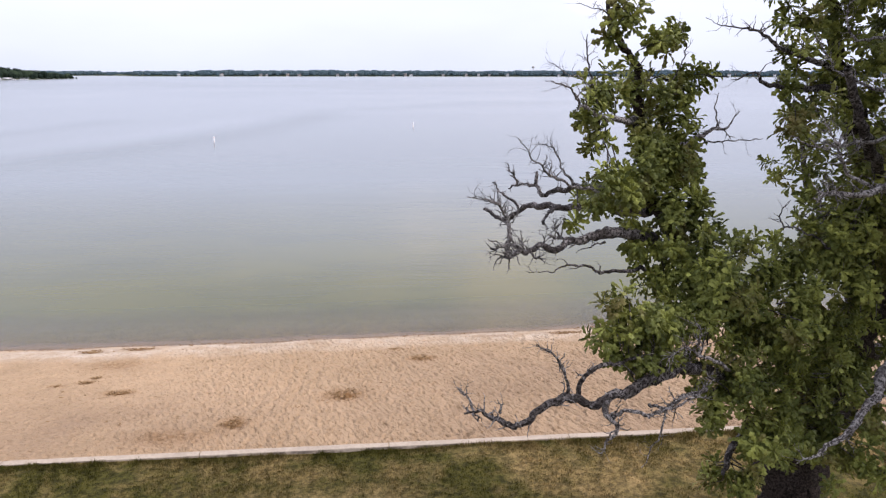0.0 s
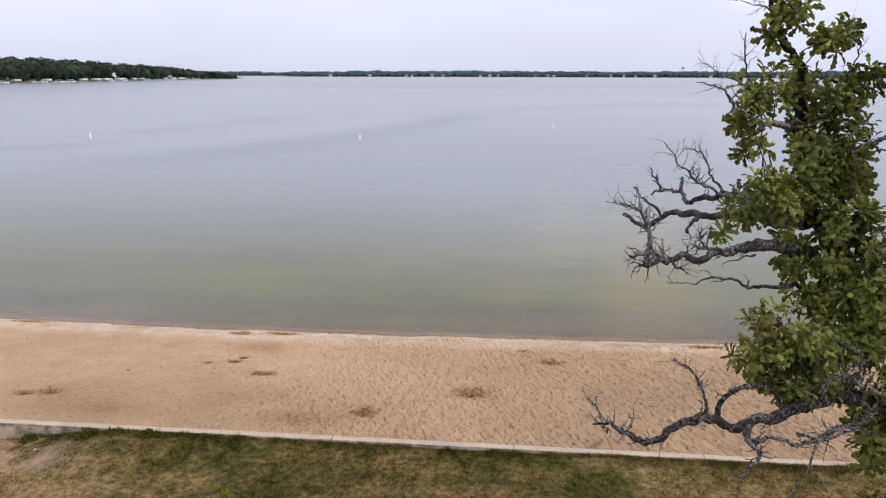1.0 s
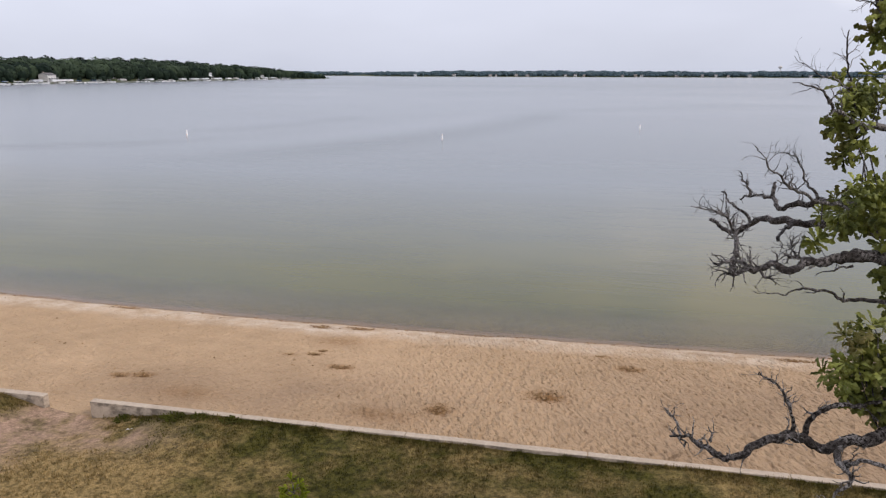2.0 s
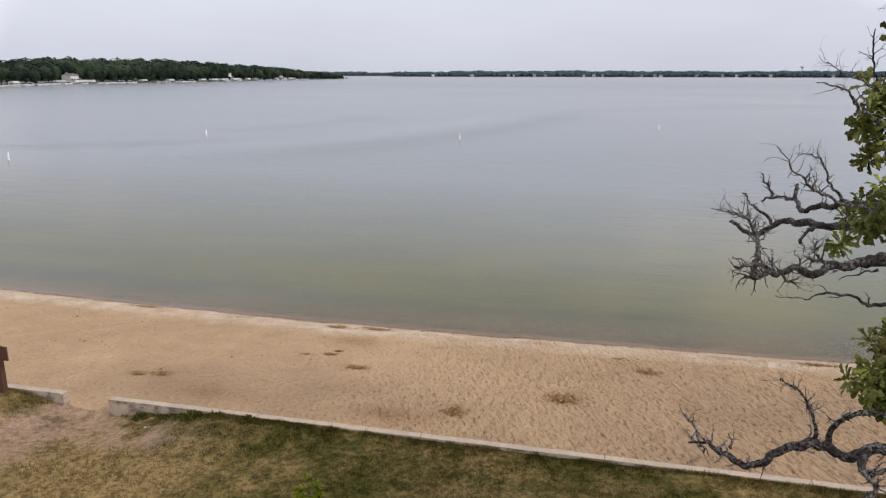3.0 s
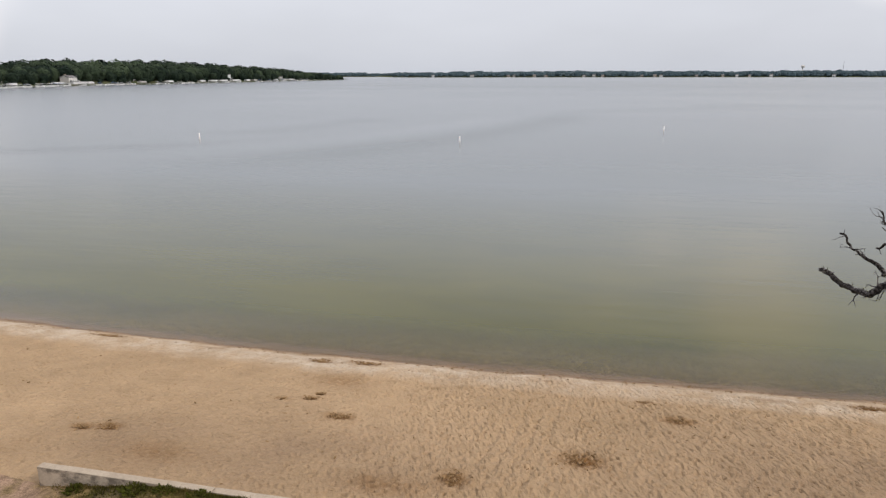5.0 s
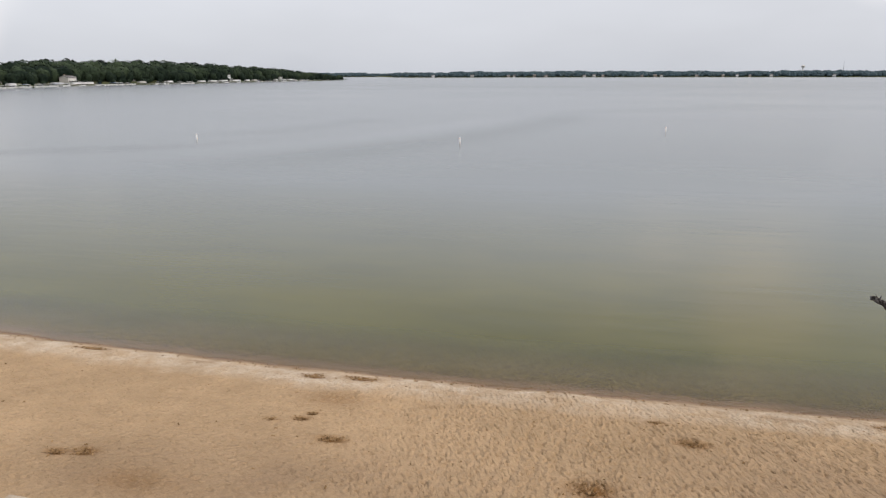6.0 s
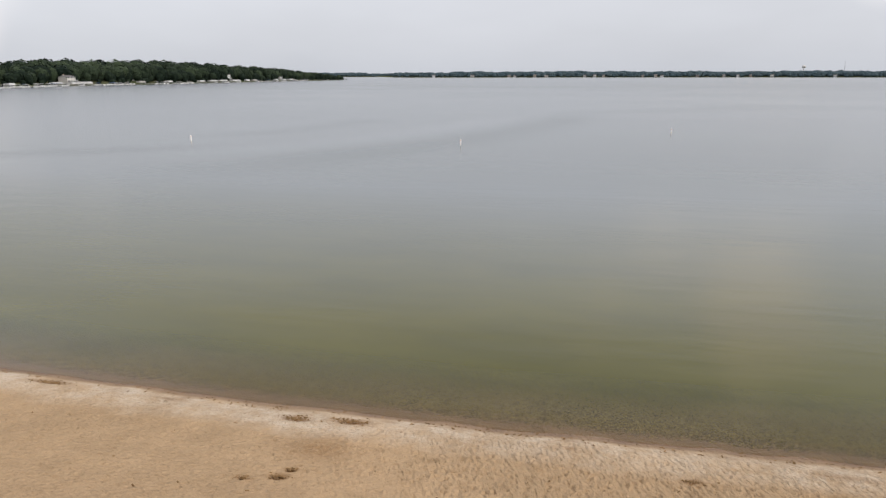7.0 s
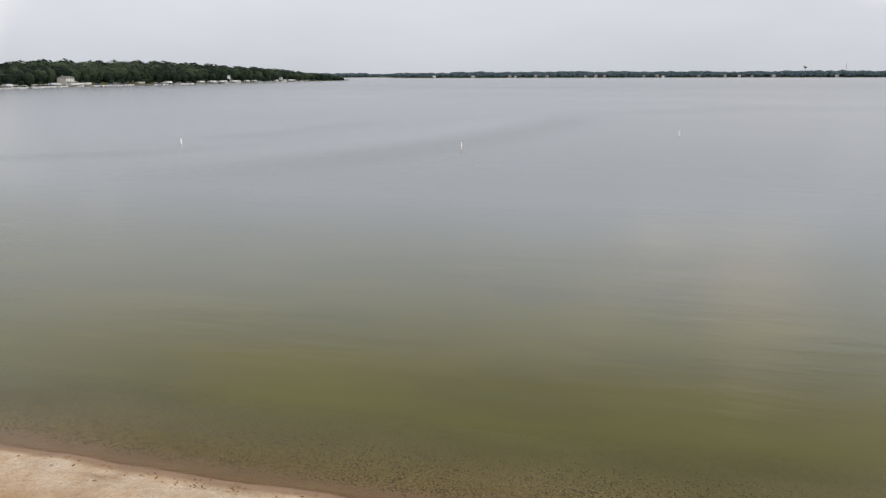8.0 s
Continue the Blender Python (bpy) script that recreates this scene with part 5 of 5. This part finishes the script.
def tuft(p, way, n, size):
    """A rosette of leaves round a twig's end: the inner ones stand out along the twig, the outer ones spread and hang."""
    turn = OAK_RNG.uniform(0, math.tau)
    axis = (way + Vector((0, 0, 0.55))).normalized()
    e1 = axis.orthogonal().normalized()
    e2 = axis.cross(e1)
    for i in range(n):
        k = (i + 0.5) / n
        a = turn + i * 2.4
        out = e1 * math.cos(a) + e2 * math.sin(a)
        d = (axis * (0.9 - 1.05 * k) + out * (0.45 + 0.75 * k) + rand_dir() * 0.28 + Vector((0, 0, -0.30 * k))).normalized()
        up = axis + rand_dir() * 0.45
        side = d.cross(up)
        side = side.normalized() if side.length > 1e-3 else d.orthogonal().normalized()
        up = side.cross(d)
        s = size * OAK_RNG.uniform(0.7, 1.2)
        m = Matrix((side, d, up)).transposed().to_4x4()
        m.translation = p - axis * 0.07 * k + rand_dir() * 0.012
        leaf_places.append(m @ Matrix.Diagonal((s, s, s, 1)))


def foliage(density, *blobs):
    """Rosettes packed in leafy clumps round each centre: most near the outside, some deep in."""
    for x, y, z, r in blobs:
        c = Vector((x, y, z))
        n = max(2, int(density * 255 * r ** 2.0))
        near = sorted(LIVE, key=lambda q: (q[0] - c).length)[:6]
        lobes = [rand_dir() for _ in range(9)]
        for _ in range(n):
            d = (rand_dir() * 0.5 + OAK_RNG.choice(lobes) * 0.9).normalized()
            deep = OAK_RNG.uniform(0.15, 0.6) if OAK_RNG.random() < 0.3 else OAK_RNG.uniform(0.7, 1.12)
            p = c + Vector((d.x * r, d.y * r * 1.15, d.z * r)) * deep
            if OAK_RNG.random() < 0.4:
                q = OAK_RNG.choice(near)
                start = q[0].lerp(p, max(0.0, 1 - 0.3 / max((p - q[0]).length, 0.1)))
                mid = start.lerp(p, 0.5) + rand_dir() * 0.05
                live_twigs.tube([start, mid, p], [0.007, 0.005, 0.003], 4)
            way = (p - c).normalized() if (p - c).length > 0.01 else Vector((0, 0, 1))
            tuft(p, way, OAK_RNG.randint(11, 17), 0.128)


# left column, top
foliage(1.0, (2.44, 7.00, 8.57, 0.19), (2.77, 7.00, 8.32, 0.20), (3.01, 7.10, 8.39, 0.11), (2.30, 7.00, 8.36, 0.13), (2.46, 7.00, 8.70, 0.15))
# left column, upper
foliage(0.9, (2.17, 6.80, 7.82, 0.24), (1.98, 6.60, 7.65, 0.14), (2.67, 7.10, 7.82, 0.28), (3.05, 7.10, 7.90, 0.27), (3.25, 7.00, 8.01, 0.14), (2.15, 6.70, 7.48, 0.20), (3.04, 7.10, 7.59, 0.23), (2.68, 6.90, 7.47, 0.20))
# left column, middle
foliage(1.2, (3.17, 7.00, 7.37, 0.27), (2.84, 6.90, 7.30, 0.24), (2.13, 6.30, 7.03, 0.17), (2.19, 6.60, 6.80, 0.15), (2.70, 6.80, 6.97, 0.32), (3.20, 7.00, 7.05, 0.26), (2.94, 6.80, 6.59, 0.38), (3.40, 6.90, 6.63, 0.19), (1.80, 6.20, 6.70, 0.04), (2.48, 8.40, 6.52, 0.05), (2.57, 8.20, 6.67, 0.14), (2.55, 7.40, 6.75, 0.16), (2.50, 6.60, 6.84, 0.19))
# left column, low
foliage(1.0, (3.55, 6.90, 6.31, 0.27), (3.89, 6.90, 6.29, 0.17), (4.14, 6.80, 6.33, 0.09), (2.62, 6.70, 6.36, 0.20), (2.85, 6.70, 6.06, 0.25), (3.25, 6.80, 6.08, 0.37))
# low clump
foliage(1.2, (2.08, 5.80, 5.98, 0.19), (2.35, 5.80, 5.83, 0.24), (1.99, 5.80, 5.71, 0.12), (2.35, 5.80, 5.48, 0.17), (2.54, 5.90, 5.54, 0.22), (2.17, 5.80, 5.70, 0.18), (2.64, 6.00, 5.83, 0.23))
# main mass
foliage(1.0, (3.33, 6.60, 5.84, 0.49), (2.97, 6.20, 5.52, 0.36), (3.84, 6.60, 5.58, 0.57), (4.58, 6.80, 5.61, 0.54), (5.27, 7.00, 5.79, 0.58), (3.43, 6.30, 5.10, 0.44), (4.24, 6.60, 4.81, 0.57), (5.07, 7.00, 4.86, 0.54), (3.91, 6.80, 5.94, 0.23))
# skirt
foliage(1.0, (3.17, 6.00, 4.80, 0.20), (3.57, 6.00, 4.57, 0.36), (3.38, 5.90, 4.18, 0.21), (3.62, 6.00, 4.07, 0.14), (4.35, 6.50, 4.43, 0.42), (4.90, 6.60, 4.18, 0.36), (5.01, 6.20, 4.20, 0.25), (4.59, 6.00, 3.95, 0.10), (5.22, 6.60, 4.63, 0.36), (5.27, 6.20, 3.92, 0.22))
# right column, top
foliage(0.6, (4.30, 7.20, 8.46, 0.25), (4.82, 7.40, 8.53, 0.37), (5.32, 7.40, 8.36, 0.33), (4.32, 7.10, 8.07, 0.26), (4.90, 7.50, 8.01, 0.33), (5.37, 7.50, 7.89, 0.32), (4.53, 7.40, 8.87, 0.35), (5.13, 7.50, 9.05, 0.44), (4.83, 7.60, 9.40, 0.36))
# right column, middle
foliage(0.6, (4.69, 7.30, 7.63, 0.30), (4.34, 7.00, 7.48, 0.20), (5.23, 7.20, 7.43, 0.35), (4.68, 7.20, 7.19, 0.26), (4.35, 7.00, 7.33, 0.14), (5.08, 7.00, 7.03, 0.36), (4.63, 6.90, 6.87, 0.23), (5.49, 7.20, 7.00, 0.32))
# right column, low
foliage(1.05, (4.51, 6.80, 6.57, 0.17), (5.02, 7.00, 6.39, 0.43), (5.49, 7.20, 6.56, 0.44), (4.69, 6.90, 6.21, 0.30), (5.43, 7.20, 6.12, 0.44), (4.32, 6.80, 6.12, 0.20))
# right, beyond
foliage(1.0, (6.25, 7.80, 8.45, 0.56), (6.40, 7.80, 7.57, 0.72), (6.98, 7.80, 6.77, 0.75), (6.49, 7.60, 6.13, 0.73), (6.52, 7.60, 5.14, 0.58), (7.72, 8.40, 5.15, 0.84), (7.09, 7.80, 7.70, 0.59), (8.23, 8.80, 3.81, 0.61))
# right, upper crown: added out of view to shade the lower leaves
foliage(0.9, (5.94, 7.60, 9.64, 0.86), (6.75, 7.60, 9.15, 0.90), (7.41, 7.60, 8.26, 1.01), (7.38, 7.40, 7.21, 1.00), (8.19, 7.40, 6.14, 0.98), (6.92, 7.00, 6.26, 0.64), (7.18, 7.60, 9.94, 0.93), (8.19, 7.40, 7.89, 1.05), (5.06, 7.20, 9.70, 0.57))
# back
foliage(0.5, (5.96, 9.40, 6.87, 0.45), (6.21, 9.00, 6.14, 0.44), (6.96, 8.60, 4.29, 0.32), (6.71, 8.60, 4.79, 0.36))
# crown towards the light: unseen, added to keep the sun off the lower mass
foliage(1.7, (5.6, 5.6, 7.6, 0.7), (6.4, 5.4, 8.4, 0.9), (7.2, 6.0, 7.4, 0.9), (7.4, 5.2, 9.2, 0.9), (6.2, 6.2, 9.6, 0.9), (8.2, 6.4, 8.6, 0.9), (6.6, 4.6, 7.0, 0.7), (7.0, 5.2, 6.2, 0.8), (8.4, 5.4, 7.6, 0.8))


PLAIN_V = ((0, 0, 0), (0.15, 0.62, -0.03), (0, 1.0, -0.22), (-0.15, 0.62, -0.03), (0, 0.6, -0.08))
PLAIN_F = ((0, 1, 4), (1, 2, 4), (2, 3, 4), (3, 0, 4))


def joined_leaves(name, places, verts, tris):
    base = np.array([(*v, 1) for v in verts])
    ms = np.array([[list(r) for r in m] for m in places])
    v = np.einsum("nij,kj->nki", ms, base)[..., :3]
    f = (np.arange(len(places))[:, None, None] * len(base) + np.array(tris)[None]).reshape(-1, 3)
    crown = from_arrays(name, v.reshape(-1, 3), f, LEAF, oak)
    return tagged(crown, "lobed green oak leaves with browning patches", kind="stuff")


def finish_leaves():
    """Single leaves on the side towards the open lawn, the rest of the crown joined."""
    me = bpy.data.meshes.new("leaf")
    me.from_pydata(LEAF_V, [], LEAF_F)
    me.materials.append(LEAF_NEAR)
    seen = sorted((m for m in leaf_places if m.translation.x < 6.0), key=lambda m: m.translation.y)
    for m in seen[:280]:
        ob = new("leaf", me)
        ob.parent = oak
        ob.matrix_basis = m
    tri = []
    for f in LEAF_F:
        tri += [(f[0], f[1], f[2])] + ([(f[0], f[2], f[3])] if len(f) == 4 else [])
    joined_leaves("crown", seen[280:], LEAF_V, tri)
    # leaves past x = 6, mostly unseen and there to cast shade
    joined_leaves("outer_shade_crown", [m for m in leaf_places if m.translation.x >= 6.0], PLAIN_V, PLAIN_F)
    tagged(dead_twigs.obj("dead_growth", DEAD, oak), kind="stuff")
    tagged(live_twigs.obj("leafy_growth", BARK, oak), kind="stuff")


finish_leaves()


# ---- small growth and debris ----
def build_sapling(x, y, height):
    """A young oak shoot in the lawn: a thin stem and a few tufts of leaves."""
    rng = random.Random(3)
    z0 = float(lawn_z(x, y)) - 0.03
    sapling = tagged(new("sapling"), "small bright green oak sapling growing in the lawn", "sapling")
    stem = Wood()
    stem.tube([Vector((x, y, z0)), Vector((x + 0.02, y, z0 + height * 0.5)), Vector((x - 0.01, y + 0.02, z0 + height))], [0.012, 0.009, 0.004], 6)
    verts, faces = [], []
    for k in range(15):
        zt = z0 + height * (0.25 + 0.7 * k / 14)
        a = k * 2.4
        tip = Vector((x + 0.13 * math.cos(a), y + 0.13 * math.sin(a), zt + 0.05))
        stem.tube([Vector((x, y, zt - 0.05)), tip], [0.005, 0.003], 4)
        for _ in range(10):
            d = (rand_dir(rng) + Vector((math.cos(a), math.sin(a), 0.2))).normalized()
            side = d.cross(Vector((0, 0, 1)) + rand_dir(rng) * 0.5).normalized()
            m = Matrix((side, d, side.cross(d))).transposed().to_4x4()
            m.translation = tip
            s = rng.uniform(0.09, 0.15)
            base = len(verts)
            verts += [tuple(m @ (Vector(v) * s)) for v in LEAF_V]
            for f in LEAF_F:
                faces += [(base + f[0], base + f[1], base + f[2])] + ([(base + f[0], base + f[2], base + f[3])] if len(f) == 4 else [])
    stem.obj("stem", BARK, sapling)
    leaves = from_arrays("foliage", verts, faces, LEAF_YOUNG, sapling)
    tagged(leaves, "fresh green lobed leaves", kind="stuff")


LEAF_YOUNG = leaf_material("young_leaf", (0.10, 0.115, 0.006), (0.20, 0.225, 0.016), (0.16, 0.17, 0.014), spec=0.04)
build_sapling(-4.40, 9.4, 0.54)


def build_debris():
    """Broken reed, twigs and dry weed left on the sand in beds and along the water's edge."""
    rng = np.random.RandomState(23)
    pos = []
    for x, y, rx, ry in BEDS:
        n = int(520 * rx * ry) + 14
        pos.append(np.stack([rng.normal(x, rx * 0.5, n), rng.normal(y, ry * 0.55, n)], -1))
    n = 280
    x = rng.uniform(-24, 11, n)
    pos.append(np.stack([x, shore_y(x) - 0.5 + rng.normal(0, 0.16, n)], -1))
    n = 130
    x = rng.uniform(-22, 11, n)
    pos.append(np.stack([x, rng.uniform(12.5, 20.3, n)], -1))
    p = np.concatenate(pos)
    n = len(p)
    z = beach_z(p[:, 0], p[:, 1]) + 0.012
    L, w = rng.uniform(0.012, 0.050, n), rng.uniform(0.006, 0.018, n)
    a, t = rng.uniform(0, math.pi, n), rng.uniform(-0.3, 0.3, n)
    u = np.stack([np.cos(a), np.sin(a), t], -1) * L[:, None]
    v = np.stack([-np.sin(a), np.cos(a), np.zeros(n)], -1) * w[:, None]
    c = np.stack([p[:, 0], p[:, 1], z], -1)
    up = np.stack([np.zeros(n), np.zeros(n), w * 1.4], -1)
    quad = np.stack([c - u - v, c + u - v, c + u + v, c - u + v, c - u * 0.8 + up, c + u * 0.8 + up], 1)
    f = np.array([[0, 1, 5, 4], [2, 3, 4, 5]])
    faces = (np.arange(n)[:, None, None] * 6 + f[None]).reshape(-1, 4)
    ob = from_arrays("beach_debris", quad.reshape(-1, 3), faces, DEBRIS)
    tagged(ob, "bits of dry brown weed and twig on the sand", "debris", kind="stuff")


def debris_material():
    m = Mat("dry_weed", 0.9)
    m.color(m.mix(m.island(), (0.15, 0.085, 0.036), (0.33, 0.21, 0.105)))
    return m.m


DEBRIS = debris_material()
build_debris()


def build_weed(x, y, width, height, seed):
    """A clump of broad weeds at the foot of the wall."""
    rng = random.Random(seed)
    z0 = float(lawn_z(x, y)) - 0.02
    verts, faces = [], []
    for _ in range(int(260 * width)):
        a, k = rng.uniform(0, math.tau), rng.random() ** 0.7
        bx, by = x + k * width * 0.5 * math.cos(a), y + min(k * 0.14 * math.sin(a), 12.1 - y)
        d = Vector((math.cos(a) * 0.6, math.sin(a) * 0.6 - 0.2, rng.uniform(0.3, 1.3))).normalized()
        side = d.cross(Vector((0, 0, 1)) + rand_dir(rng) * 0.6).normalized()
        m = Matrix((side, d, side.cross(d))).transposed().to_4x4()
        m.translation = (bx, by, z0 + height * (1 - k * 0.7) * rng.random())
        s = rng.uniform(0.05, 0.11)
        base = len(verts)
        verts += [tuple(m @ (Vector(v) * s)) for v in LEAF_V]
        for f in LEAF_F:
            faces += [(base + f[0], base + f[1], base + f[2])] + ([(base + f[0], base + f[2], base + f[3])] if len(f) == 4 else [])
    weed = tagged(new("weed_clump"), "low dark green weeds at the foot of the concrete wall", "weeds", group="weeds along the wall")
    weed.location = (0, 0, 0)
    tagged(from_arrays("leaves", verts, faces, LEAF_WEED, weed), kind="stuff")


LEAF_WEED = leaf_material("weed_leaf", (0.034, 0.036, 0.006), (0.085, 0.088, 0.012), (0.10, 0.085, 0.03), spec=0.04)
for wx, wy, ww, wh, seed in ((-8.15, 11.98, 0.5, 0.10, 1), (-7.6, 12.0, 0.3, 0.06, 2), (-9.35, 11.97, 0.4, 0.05, 3), (-6.9, 12.0, 0.4, 0.05, 5)):
    build_weed(wx, wy, ww, wh, seed)


def build_scrap(x, y):
    """A crumpled bit of white paper on the bare ground."""
    z = float(lawn_z(x, y)) + 0.012
    bm = bmesh.new()
    grid = [[bm.verts.new((x + 0.05 * i + 0.008 * math.sin(3 * j), y + 0.04 * j, z + 0.014 * math.sin(2.1 * i + 1.7 * j))) for i in range(3)] for j in range(3)]
    for i in range(2):
        for j in range(2):
            bm.faces.new((grid[j][i], grid[j][i + 1], grid[j + 1][i + 1], grid[j + 1][i]))
    bmesh.ops.solidify(bm, geom=bm.faces[:], thickness=0.004)
    tagged(mesh_object("paper_scrap", bm, WHITE), "crumpled scrap of white paper lying on bare dirt", "litter")


build_scrap(-8.97, 11.5)
